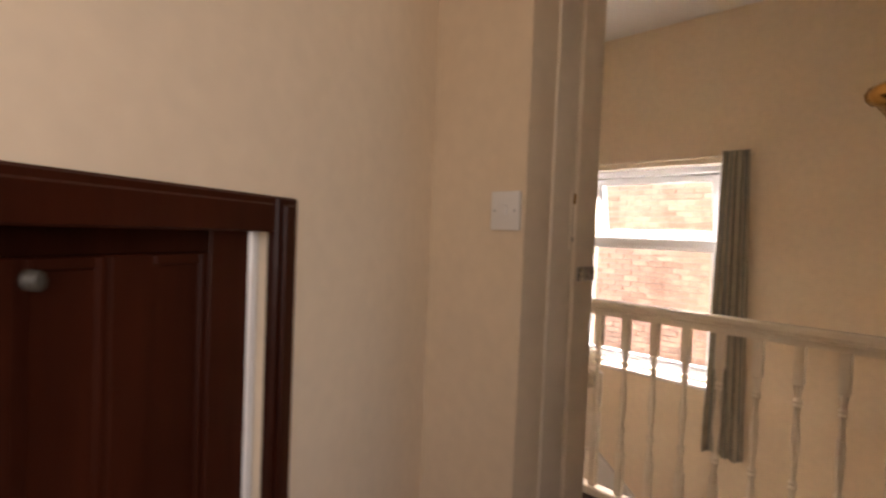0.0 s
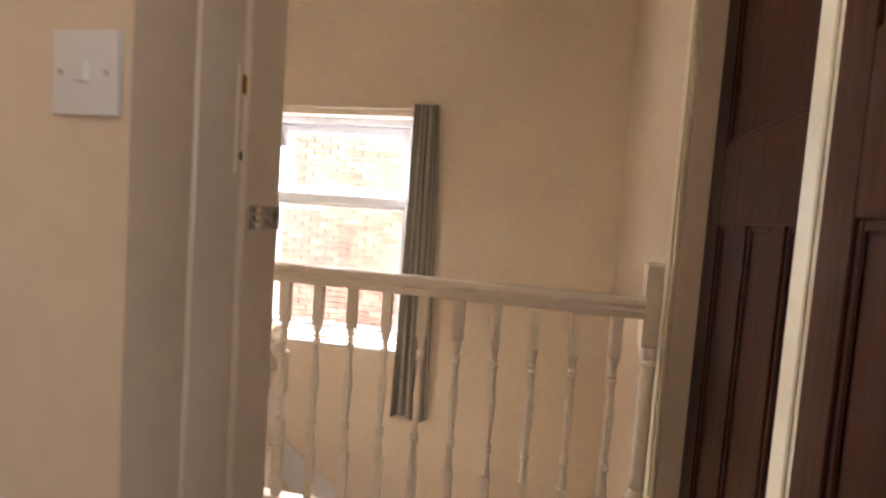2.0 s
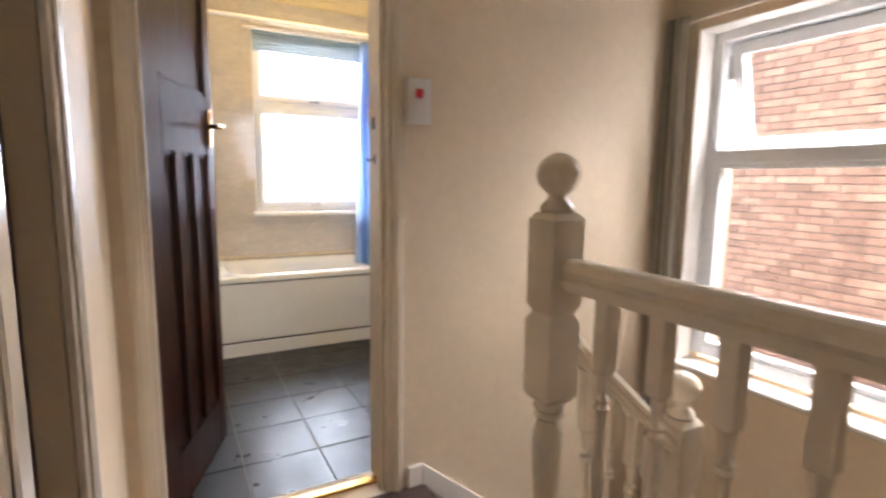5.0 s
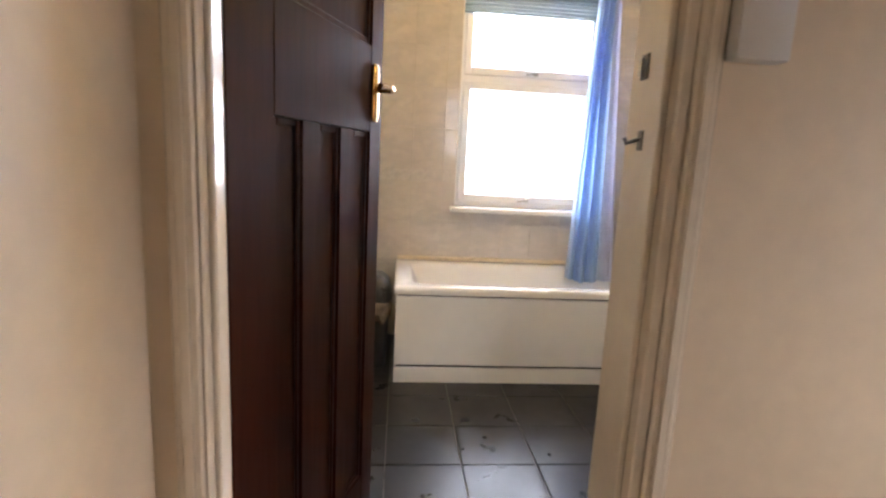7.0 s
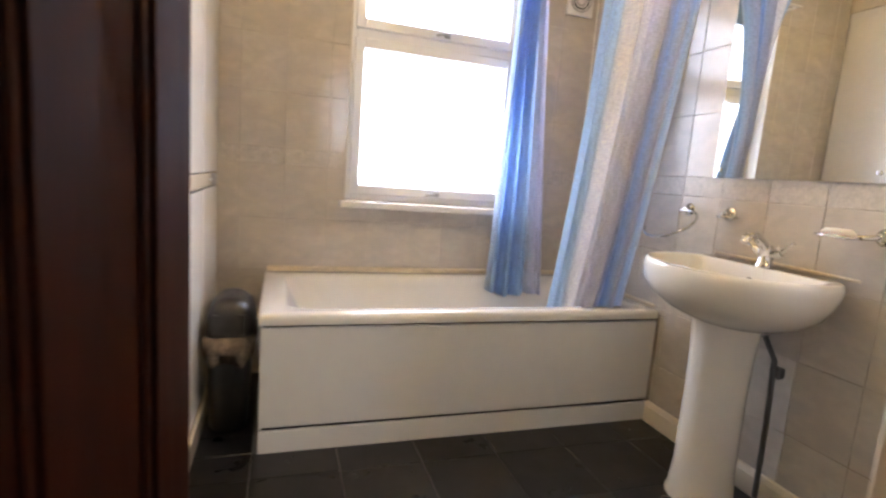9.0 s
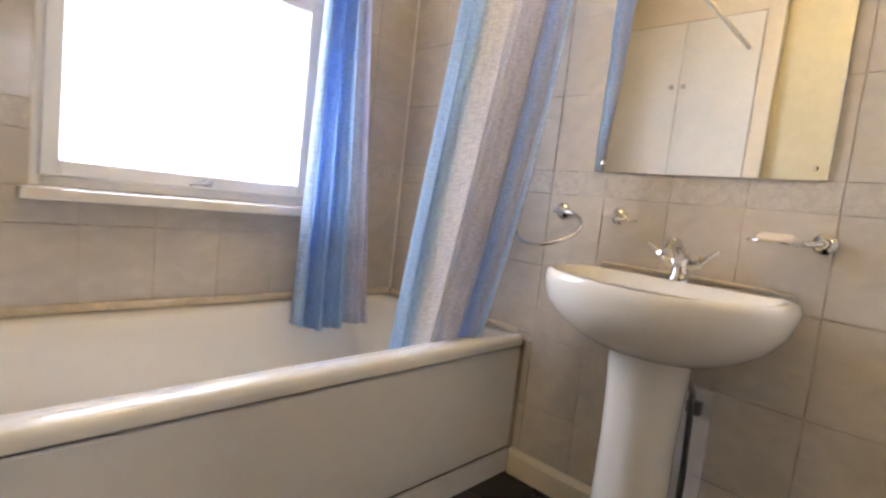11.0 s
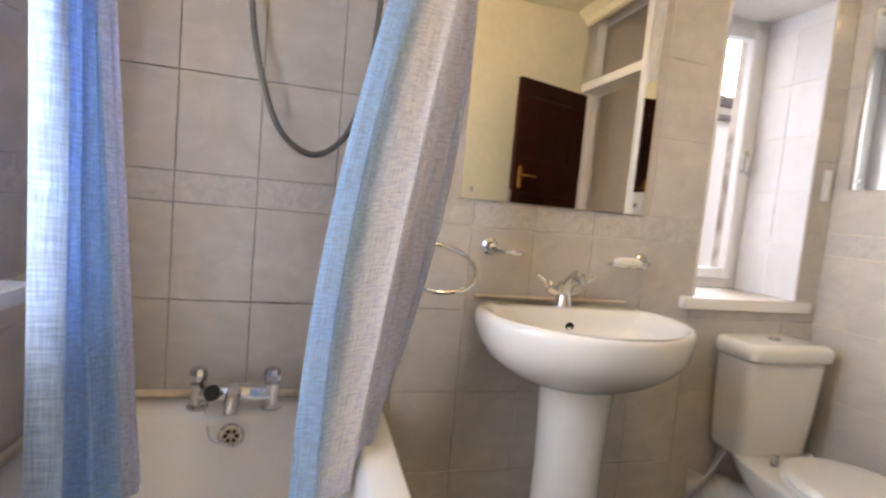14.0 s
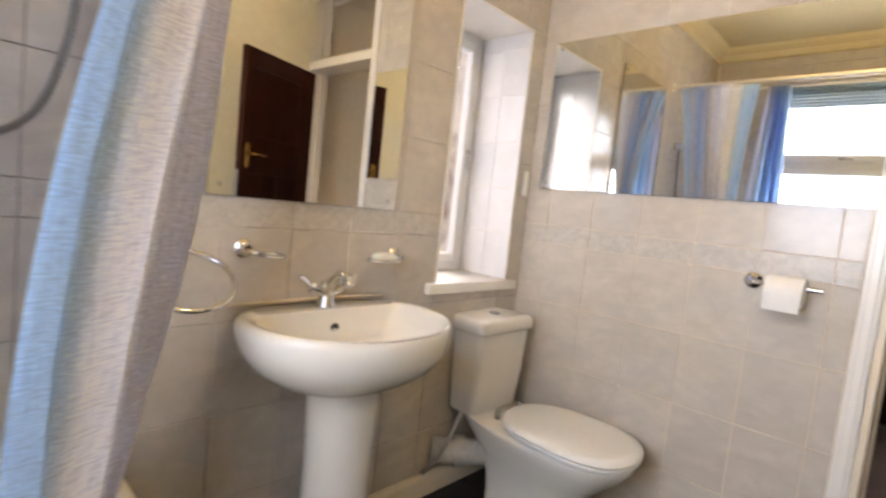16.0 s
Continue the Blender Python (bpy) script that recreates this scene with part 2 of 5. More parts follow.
def add_lathe(bm, profile, seg=20, m=None, axis="z"):
    """A turned shape: rows of (radius, height)."""
    rings = []
    for r, h in profile:
        ring = []
        for k in range(seg):
            a = 2 * math.pi * k / seg
            ring.append(bm.verts.new((max(r, 1e-4) * math.cos(a), max(r, 1e-4) * math.sin(a), h)))
        rings.append(ring)
    for a, b in zip(rings, rings[1:]):
        for k in range(seg):
            bm.faces.new((a[k], a[(k + 1) % seg], b[(k + 1) % seg], b[k]))
    bm.faces.new(list(reversed(rings[0])))
    bm.faces.new(rings[-1])
    vs = [v for ring in rings for v in ring]
    turn = Matrix() if axis == "z" else (Matrix.Rotation(radians(90), 4, "Y") if axis == "x" else Matrix.Rotation(radians(-90), 4, "X"))
    bmesh.ops.transform(bm, matrix=(m or Matrix()) @ turn, verts=vs)
    return vs


def add_tube(bm, pts, r, seg=10, closed=False):
    """A round bar along points."""
    pts = [Vector(p) for p in pts]
    n, rings, up = len(pts), [], Vector((0.13, 0.21, 0.97))
    for i, p in enumerate(pts):
        a = pts[(i - 1) % n] if closed or i else pts[i]
        b = pts[(i + 1) % n] if closed or i < n - 1 else pts[i]
        d = (b - a).normalized()
        s = d.cross(up)
        if s.length < .05:
            s = d.cross(Vector((1, 0, 0)))
        s.normalize()
        w = s.cross(d)
        rr = r(i / max(n - 1, 1)) if callable(r) else r
        rings.append([bm.verts.new(p + rr * (math.cos(2 * math.pi * k / seg) * s + math.sin(2 * math.pi * k / seg) * w)) for k in range(seg)])
    pairs = list(zip(rings, rings[1:])) + ([(rings[-1], rings[0])] if closed else [])
    for a, b in pairs:
        for k in range(seg):
            bm.faces.new((a[k], a[(k + 1) % seg], b[(k + 1) % seg], b[k]))
    if not closed:
        bm.faces.new(list(reversed(rings[0])))
        bm.faces.new(rings[-1])


def add_loft(bm, loops, cap=True, open_start=False):
    """Skin closed loops of equally many points."""
    rings = [[bm.verts.new(p) for p in loop] for loop in loops]
    n = len(rings[0])
    for a, b in zip(rings, rings[1:]):
        for k in range(n):
            bm.faces.new((a[k], a[(k + 1) % n], b[(k + 1) % n], b[k]))
    if cap:
        if not open_start:
            bm.faces.new(list(reversed(rings[0])))
        bm.faces.new(rings[-1])


def mesh_of(name, bm, material, smooth=0):
    bmesh.ops.recalc_face_normals(bm, faces=bm.faces)
    me = bpy.data.meshes.new(name)
    bm.to_mesh(me)
    bm.free()
    me.materials.append(material)
    if smooth:
        for poly in me.polygons:
            poly.use_smooth = True
        me.set_sharp_from_angle(angle=radians(smooth))
    return me


def part(name, bm, material, parent, label="", smooth=35):
    """One mesh under a thing or a part, given in the world's coordinates (the parent stands unturned)."""
    ob = new(name, mesh_of(name, bm, material, smooth))
    ob.parent = parent
    if parent.type == "EMPTY":
        ob.matrix_parent_inverse = parent.matrix_basis.inverted()
    return tagged(ob, label)


def thing(name, at, label, category, group="", kind=""):
    ob = new(name)
    ob.empty_display_size = .1
    ob.location = at
    return tagged(ob, label, category, group, kind)


def solo(name, bm, material, label, category, group="", kind="", smooth=35):
    return tagged(new(name, mesh_of(name, bm, material, smooth)), label, category, group, kind)


def wall(name, axis, p0, p1, a0, a1, z0, z1, material, label, holes=()):
    """A wall across axis from p0 to p1, that runs a0..a1, with holes (a0, a1, z0, z1) through it."""
    bm = bmesh.new()
    cuts_a = sorted({a0, a1, *[h[0] for h in holes], *[h[1] for h in holes]})
    cuts_z = sorted({z0, z1, *[h[2] for h in holes], *[h[3] for h in holes]})
    cuts_a, cuts_z = [c for c in cuts_a if a0 <= c <= a1], [c for c in cuts_z if z0 <= c <= z1]
    for ca, cb in zip(cuts_a, cuts_a[1:]):
        for za, zb in zip(cuts_z, cuts_z[1:]):
            am, zm = (ca + cb) / 2, (za + zb) / 2
            if any(h[0] < am < h[1] and h[2] < zm < h[3] for h in holes):
                continue
            if axis == "x":
                add_box(bm, p0, p1, ca, cb, za, zb)
            else:
                add_box(bm, ca, cb, p0, p1, za, zb)
    bmesh.ops.remove_doubles(bm, verts=bm.verts, dist=1e-5)
    seen = {}
    for f in bm.faces:
        seen.setdefault(tuple(round(c, 4) for c in f.calc_center_median()), []).append(f)
    bmesh.ops.delete(bm, geom=[f for fs in seen.values() if len(fs) > 1 for f in fs], context="FACES_ONLY")
    return solo(name, bm, material, label, "wall", kind="structure", smooth=0)


# ---- the large structure ----
H, HB, LOW = 2.77, 2.55, -2.7          # ceilings of landing and bathroom, floor of the hall below
XE, XB = 0.11, 0.0                     # east wall of landing and of bathroom
YN, YS, YL, YSOUTH = 0.775, -1.60, -1.76, -4.16
XW, XLW, XBE = -1.92, -2.07, -2.41     # cupboard front, landing's west wall, bedroom's east wall
XDW = -2.095                           # landing side of the bedroom doorway
YBN = -2.89                            # bedroom's north wall
LW = (-2.905, -1.895, 0.335, 1.80)     # landing window: y0, y1, z0, z1
BWN = (-1.335, -0.40, 0.885, 2.27)     # bathroom window: x0, x1, z0, z1
BWE = (-1.50, -1.05, 0.86, 1.935)      # narrow window: y0, y1, z0, z1
DBX = (-1.99, -1.25)                  # bathroom doorway
DBED = (-4.155, -3.235)                 # bedroom doorway

wall("wall_east_landing", "x", XE, .42, YSOUTH, YL + .08, LOW, H + .1, M_WALL, "cream painted plaster wall with a deep window", [LW])
YJ = YN - 4 * .2025                    # tile joint where the bath begins
w_east = wall("wall_east_bathroom", "x", XB + .0005, .42, YL + .08, YJ, LOW, H + .1, M_GROUT_WORN, "wall with marbled beige tiles and a narrow window", [BWE])
w_bath = wall("wall_east_bath", "x", XB + .003, .42, YJ, YN + .3, LOW, H + .1, M_GROUT, "wall with marbled beige tiles and dark joints at the bath")
w_north = wall("wall_north_bathroom", "y", YN + .0005, YN + .3, -2.4, XB + .003, LOW, H + .1, M_GROUT_PALE, "wall with marbled beige tiles and a window", [BWN])
w_south = wall("wall_south_bathroom", "y", YL, YS - .0005, -2.4, XB + .0005, LOW, H + .1, M_WALL, "wall between bathroom and landing, with a doorway", [(DBX[0], DBX[1], 0, HB)])
wall("wall_stair_end", "y", YL, YL + .08, XB + .0005, XE, LOW, H + .1, M_WALL, "short cream wall end beside the window")
wall("wall_south_landing", "y", YSOUTH - .20, YSOUTH, XLW, .42, LOW, H + .1, M_WALL, "cream painted plaster wall with a doorway", [(-1.99, -1.22, 0, 2.0)])
wall("wall_west_landing", "x", XLW - .12, XLW, YBN + .1, YL, 0, H + .1, M_WALL, "cream painted plaster wall with a doorway", [(-2.93 + .15, -2.46, 0, 2.0)])
wall("wall_east_bedroom", "x", XBE, XDW, -5.4, YBN + .1, 0, H + .1, M_WALL, "thick cream plaster wall with a doorway", [(DBED[0], DBED[1], 0, 2.03)])
# the bedroom's north wall runs askew: it and its cupboard turn about the room's corner
ASKEW = Matrix.Translation((XBE, YBN, 0)) @ Matrix.Rotation(radians(27), 4, "Z") @ Matrix.Translation((-XBE, -YBN, 0))


def askew(ob):
    ob.matrix_world = ASKEW @ ob.matrix_basis
    return ob


askew(wall("wall_north_bedroom", "y", YBN, YBN + .1, -5.6, XBE, 0, H + .1, M_WALL, "cream painted plaster wall with a low cupboard opening", [(-3.725, -3.155, 0, 1.272)]))
wall("wall_west_bedroom", "x", -5.2, -5.1, -5.4, YBN + .1, 0, H + .1, M_WALL, "plain cream painted plaster wall of the bedroom")
# unseen wall; its opening is added to let the bedroom lamp in
wall("wall_south_bedroom", "y", -5.5, -5.4, -5.2, XLW, 0, H + .1, M_WALL, "plain cream unseen wall with an added window opening", [(-4.65, -3.35, .95, 2.15)])
wall("wall_west_bathroom", "x", -2.4, -2.3, YS - .008, YN + .008, 0, H + .1, M_WALL, "plain cream wall behind the cupboard")
wall("wall_cupboard_back", "x", -2.9, -2.8, YBN + .1, YL, 0, H + .1, M_WALL, "plain cream wall inside the landing cupboard")
wall("wall_room_south", "y", -5.5, -5.4, XLW, .42, LOW, H + .1, M_WALL, "plain cream wall of the room behind a closed door")

bm = bmesh.new()
add_box(bm, -5.2, XLW, -5.4, YL, -.12, 0)
add_box(bm, XLW, -1.12, -5.4, YL, -.12, 0)
solo("floor_landing", bm, M_CARPET, "dark brown carpet on landing and bedroom floor", "floor", kind="structure", smooth=0)
bm = bmesh.new()
add_box(bm, -2.3, XB + .008, YS - .008, YN + .008, -.12, -.006)
add_box(bm, DBX[0], DBX[1], YL + .09, YS - .008, -.12, -.006)
floor_b = solo("floor_bathroom", bm, M_FGROUT, "dark slate floor tiles with pale grey grout", "floor", kind="structure", smooth=0)
bm = bmesh.new()
add_box(bm, -2.8, .42, -5.4, YL, LOW - .1, LOW)
solo("floor_hall", bm, M_CARPET, "brown carpet of the hall at the stair foot", "floor", kind="structure", smooth=0)
bm = bmesh.new()
add_box(bm, XLW - .12, -1.17, YSOUTH, YSOUTH + .02, LOW, -.12)
add_box(bm, -1.17, -1.12, YSOUTH, -2.5, LOW, -.12)
solo("wall_under_landing", bm, M_WALL, "cream wall under the landing's edge", "wall", kind="structure", smooth=0)
bm = bmesh.new()
add_box(bm, -5.2, .42, -5.5, YL + .08, H, H + .1)
solo("ceiling_landing", bm, M_CEIL, "white painted ceiling of landing and bedroom", "ceiling", kind="structure", smooth=0)
bm = bmesh.new()
add_box(bm, -2.3, XB + .008, YS - .008, YN + .008, HB, HB + .1)
# coving round the ceiling
for x0, y0, x1, y1 in ((-2.3, YS, 0, YS), (0, YS, 0, YN), (0, YN, -2.3, YN)):
    d = Vector((x1 - x0, y1 - y0, 0)).normalized()
    n = Vector((-d.y, d.x, 0))
    prof = [(0, 0), (.09, 0), (.075, -.02), (.04, -.045), (.02, -.08), (0, -.09)]
    add_loft(bm, [[Vector((px, py, HB)) + n * a + Vector((0, 0, b)) for a, b in prof] for px, py in ((x0, y0), (x1, y1))])
solo("ceiling_bathroom", bm, M_CREAM_CEIL, "cream ceiling with curved coving round its edge", "ceiling", kind="structure", smooth=0)


# ---- stairs and balustrade ----
def local_part(name, bm, material, parent, label="", smooth=35):
    """One mesh under a turned thing, given in the thing's own coordinates."""
    ob = new(name, mesh_of(name, bm, material, smooth))
    ob.parent = parent
    return tagged(ob, label)


XR = -1.125      # the balustrade's line


def square_turn(bm, half, z0, z1, cx, cy, chamfer=.008):
    add_loft(bm, [[(cx + sx * h, cy + sy * h, z) for sx, sy in ((-1, -1), (1, -1), (1, 1), (-1, 1))]
                  for h, z in ((half - chamfer, z0), (half, z0 + chamfer * 1.2), (half, z1 - chamfer * 1.2), (half - chamfer, z1))])


def newel(name, x, y, foot, top, label):
    """A turned newel: two square blocks, a turned shaft, a lower block and a ball."""
    post = thing(name, (x, y, foot), label, "newel post", "newels of the staircase")
    bm = bmesh.new()
    square_turn(bm, .045, foot, foot + .25, x, y, .012)
    part("base_block", bm, M_GLOSS, post)
    bm = bmesh.new()
    add_loft(bm, [[(x + sx * h, y + sy * h, top - z) for sx, sy in ((-1, -1), (1, -1), (1, 1), (-1, 1))]
                  for h, z in ((.034, .585), (.045, .57), (.045, .39), (.034, .372), (.034, .368), (.045, .35), (.045, .15), (.034, .135))])
    part("top_block", bm, M_GLOSS, post)
    bm = bmesh.new()
    a, b = foot + .25, top - .585
    d = b - a
    prof = [(.036, a - .002), (.042, a + .01), (.036, a + .02), (.024, a + .035), (.034, a + .055), (.03, a + .07), (.026, a + .10 * d + .06),
            (.031, a + .45 * d), (.038, a + .68 * d), (.036, a + .76 * d), (.026, b - .055), (.024, b - .05), (.036, b - .04), (.026, b - .03), (.038, b - .018), (.034, b + .002)]
    prof = sorted(prof, key=lambda q: q[1])
    add_lathe(bm, prof, 20, Matrix.Translation((x, y, 0)))
    part("shaft", bm, M_GLOSS, post, smooth=50)
    bm = bmesh.new()
    c = top - .048
    prof = [(.03, top - .14), (.04, top - .128), (.038, top - .118), (.024, top - .105), (.022, top - .097)]
    prof += [(.05 * math.sin(t), c - .048 * math.cos(t)) for t in [math.pi * k / 12 for k in range(2, 13)]]
    add_lathe(bm, prof, 22, Matrix.Translation((x, y, 0)))
    part("ball", bm, M_GLOSS, post, smooth=50)
    return post


newel("newel_post", XR - .01, -2.475, 0, 1.212, "cream painted turned newel post with ball top on landing")
newel("newel_post", -.66, -2.49, -.57, .62, "cream painted turned newel post with ball on stair turn")

# half post against the end wall
post = thing("half_newel_post", (-1.095, YSOUTH + .03, 0), "cream painted turned half post against the wall", "newel post", "newels of the staircase")
bm = bmesh.new()
square_turn(bm, .036, .80, 1.09, -1.095, YSOUTH + .034, .006)
part("top_block", bm, M_GLOSS, post)
bm = bmesh.new()
square_turn(bm, .036, 0, .25, -1.095, YSOUTH + .034, .006)
part("base_block", bm, M_GLOSS, post)
bm = bmesh.new()
add_lathe(bm, [(.03, .248), (.036, .27), (.024, .29), (.034, .31), (.026, .34), (.031, .55), (.033, .68), (.025, .725), (.035, .74), (.026, .752), (.035, .77), (.03, .802)], 18, Matrix.Translation((-1.095, YSOUTH + .034, 0)))
part("shaft", bm, M_GLOSS, post, smooth=50)

RAILP = [(-.03, 0), (.03, 0), (.032, .018), (.024, .026), (.031, .04), (.027, .056), (.012, .064), (-.012, .064), (-.027, .056), (-.031, .04), (-.024, .026), (-.032, .018)]


def rail(name, a, b, label):
    a, b = Vector(a), Vector(b)
    d = (b - a).normalized()
    side = d.cross(Vector((0, 0, 1))).normalized()
    ob = thing(name, a, label, "handrail", "handrails of the staircase")
    bm = bmesh.new()
    add_loft(bm, [[p + side * u + Vector((0, 0, v)) for u, v in RAILP] for p in (a, b)])
    part("rail", bm, M_GLOSS, ob, smooth=30)
    bm = bmesh.new()
    add_loft(bm, [[p + side * u + Vector((0, 0, v)) for u, v in ((-.02, -.009), (.02, -.009), (.022, .002), (-.022, .002))] for p in (a, b)])
    part("fillet", bm, M_GLOSS, ob, smooth=30)
    return ob


rail("handrail", (XR, -2.52, .912), (XR, YSOUTH + .07, .908), "cream gloss painted moulded handrail above the balusters")
rail("handrail", (XR + .04, -2.485, .735), (-.70, -2.49, .392), "short sloping cream handrail down the first steps")
bm = bmesh.new()
add_box(bm, XR - .03, XR + .03, YSOUTH + .07, -2.52, .0, .045, .006)
solo("base_rail", bm, M_GLOSS, "cream painted base rail under the balusters", "base rail")


def baluster(h, at):
    b = thing("baluster", at, "slender cream painted turned baluster", "baluster", "balusters of the balustrade")
    bm = bmesh.new()
    square_turn(bm, .0165, 0, .22, 0, 0, .004)
    local_part("base_block", bm, M_GLOSS, b)
    bm = bmesh.new()
    square_turn(bm, .0175, h - .165, h, 0, 0, .004)
    local_part("top_block", bm, M_GLOSS, b)
    bm = bmesh.new()
    prof = [(.0155, .158), (.014, .178), (.0095, .205), (.0095, .214), (.0165, .223), (.011, .232), (.0165, .242), (.009, .253), (.0095, .30), (.0135, .345), (.016, .38), (.0135, .43),
            (.009, .51), (.009, .528), (.0165, .538), (.011, .548), (.0165, .558), (.009, .57), (.011, .60), (.0155, .63), (.0125, .655)]
    add_lathe(bm, [(a, h - b) for a, b in reversed(prof)] if h < .9 else [(.0125, .218)] + [(a, h - b) for a, b in reversed(prof)], 12)
    local_part("shaft", bm, M_GLOSS, b, smooth=50)
    return b


first = baluster(.868, (XR, -2.632, .043))
for k in range(1, 11):
    copy_thing(first, Matrix.Translation((XR, -2.632 - k * .1375, .043)))
steep = baluster(.93, (-1.02, -2.488, -.24))
for k in range(1, 4):
    copy_thing(steep, Matrix.Translation((-1.02 + k * .088, -2.488, -.24 - k * .071)))

stair = thing("staircase", (-.5, -2.2, LOW), "steep staircase with dark brown carpet and white strings", "staircase")
for k, (x0, x1, z) in enumerate(((-1.12, -.89, -.19), (-.89, -.66, -.38))):
    bm = bmesh.new()
    add_box(bm, x0 - .02, x1, -2.46, YL, z - .19, z, .008)
    part("step", bm, M_CARPET, stair)
bm = bmesh.new()
add_loft(bm, [[(-.66, -2.46, z), (XE, -2.06, z), (XE, YL, z), (-.66, YL, z)] for z in (-.76, -.57)])
part("step", bm, M_CARPET, stair)
for k in range(9):
    bm = bmesh.new()
    y = -2.46 - .25 * (k - 1)
    add_box(bm, -.66, XE, y - .25, y + .02 if k else -1.9, -.76 - .19 * k - .19, -.76 - .19 * k, .008)
    part("step", bm, M_CARPET, stair)


def sloped_board(x0, x1, pts, depth):
    bm = bmesh.new()
    add_loft(bm, [[(x, y, z), (x, y2, z2), (x, y2, z2 - depth), (x, y, z - depth)] for x in (x0, x1) for (y, z), (y2, z2) in [pts]])
    return bm


part("string", sloped_board(XE - .028, XE, ((-1.76, -.04), (-4.1, -1.81)), .26), M_WHITE, stair, "white gloss painted wall string")
part("string", sloped_board(-.70, -.665, ((-2.53, -.35), (-4.1, -1.54)), .28), M_WHITE, stair, "white gloss painted wall string")
bm = bmesh.new()
add_loft(bm, [[(x, -2.505, z), (x2, -2.505, z2), (x2, -2.475, z2), (x, -2.475, z)] for x, z, x2, z2 in ((-1.12, -.30, -.66, -.68), (-1.12, -.02, -.66, -.40))])
part("string", bm, M_WHITE, stair, "white gloss painted string")

# ---- skirting and trims of the landing ----
bm = bmesh.new()
for a, b in ((-1.19, -1.13),):
    add_box(bm, a, b, YL - .018, YL, 0, .085, .005)
add_loft(bm, [[(x, y, z) for x, z in ((-1.13, 0), (-1.13, .085), (-.66, -.30), (-.66, -.40))] for y in (YL - .018, YL)])
add_box(bm, XLW, XLW + .018, -2.40, YL, 0, .085, .005)
solo("baseboard", bm, M_WHITE, "white gloss skirting board along the landing walls", "baseboard", kind="structure")


# ---- doors ----
def door_leaf(name, w, h, m, label, handle=None, material=None, group="dark panelled doors", low=1.22, high=1.45, d=.036, hinge_stile=.105, lock_stile=.105):
    """A 1930s leaf: a wide panel over three tall ones. Local x runs from the hinge, y is its thickness."""
    leaf = new(name)
    leaf.matrix_basis = m
    tagged(leaf, label, "door", group)
    material = material or M_WOOD
    s, e2, mun, bot, topr = hinge_stile, w - lock_stile, .068, .20, .11 if h > 1.5 else .035
    bm = bmesh.new()
    add_box(bm, 0, s, 0, d, 0, h, .002)
    add_box(bm, e2, w, 0, d, 0, h, .002)
    for z0, z1 in ((0, bot), (low, high), (h - topr, h)):
        if z1 > z0:
            add_box(bm, s, e2, .0005, d - .0005, z0, z1, .002)
    pw = (e2 - s - 2 * mun) / 3
    for k in (1, 2):
        x = s + k * pw + (k - 1) * mun
        add_box(bm, x, x + mun, .0005, d - .0005, bot, low, .002)
    local_part("frame", bm, material, leaf)
    spots = [(s + k * (pw + mun), s + k * (pw + mun) + pw, bot, low) for k in range(3)]
    if high < h - topr:
        spots.append((s, e2, high, h - topr))
    for x0, x1, z0, z1 in spots:
        bm = bmesh.new()
        add_box(bm, x0 - .004, x1 + .004, d / 2 - .006, d / 2 + .006, z0 - .004, z1 + .004)
        panel = local_part("panel", bm, material, leaf)
        e = .016
        for y0, y1 in ((d / 2 - .0125, d / 2 - .006), (d / 2 + .006, d / 2 + .0125)):
            for a0, a1, c0, c1 in ((x0, x0 + e, z0, z1), (x1 - e, x1, z0, z1), (x0 + e, x1 - e, z0, z0 + e), (x0 + e, x1 - e, z1 - e, z1)):
                bm = bmesh.new()
                add_box(bm, a0, a1, y0, y1, c0, c1, .003)
                bead = new("moulding", mesh_of("moulding", bm, material))
                bead.parent = panel
    if handle:
        z, kind = handle
        for side in (-1, 1):
            y = -.004 if side < 0 else d + .004
            bm = bmesh.new()
            add_loft(bm, [[(w - .055 + .02 * sx * q, y + side * t, z + .075 * (sz * q)) for sx, sz in ((-1, -.8), (-.6, -1), (.6, -1), (1, -.8), (1, .8), (.6, 1), (-.6, 1), (-1, .8))]
                          for q, t in ((1.0, -.004), (1.0, .002), (.8, .006))])
            plate = local_part("handle", bm, kind, leaf, "oval metal handle plate with lever")
            bm = bmesh.new()
            pts = [(w - .055, y + side * .004, z + .01), (w - .055, y + side * .04, z + .01), (w - .06, y + side * .052, z + .01), (w - .085, y + side * .056, z + .012), (w - .15, y + side * .054, z + .006)]
            add_tube(bm, pts, lambda q: .0085 + .003 * math.sin(q * 6), 10)
            lever = new("lever", mesh_of("lever", bm, kind, 50))
            lever.parent = plate
    return leaf


def turn(x, y, degrees, z=.008):
    return pose(x, y, z, 0, 0, degrees)


# bathroom door, swung into the room
bath_door = door_leaf("door_bathroom", .65, 1.98, turn(-1.98, -1.66, 69.5), "dark stained panelled bathroom door standing open", (1.33, M_BRASS), low=1.226, hinge_stile=.135, lock_stile=.075)
# added ribbed strip that gives the slanted row of glints on the door's edge
bm = bmesh.new()
add_box(bm, .65, .6515, .008, .028, .08, 1.24)
for k in range(52):
    z = .09 + .022 * k
    add_loft(bm, [[(x, .009, z), (x, .027, z + .009), (x, .027, z + .016), (x, .009, z + .007)] for x in (.651, .6545)])
local_part("edge_strip", bm, M_STEEL, bath_door, "ribbed metal strip added for the row of glints on the door edge")
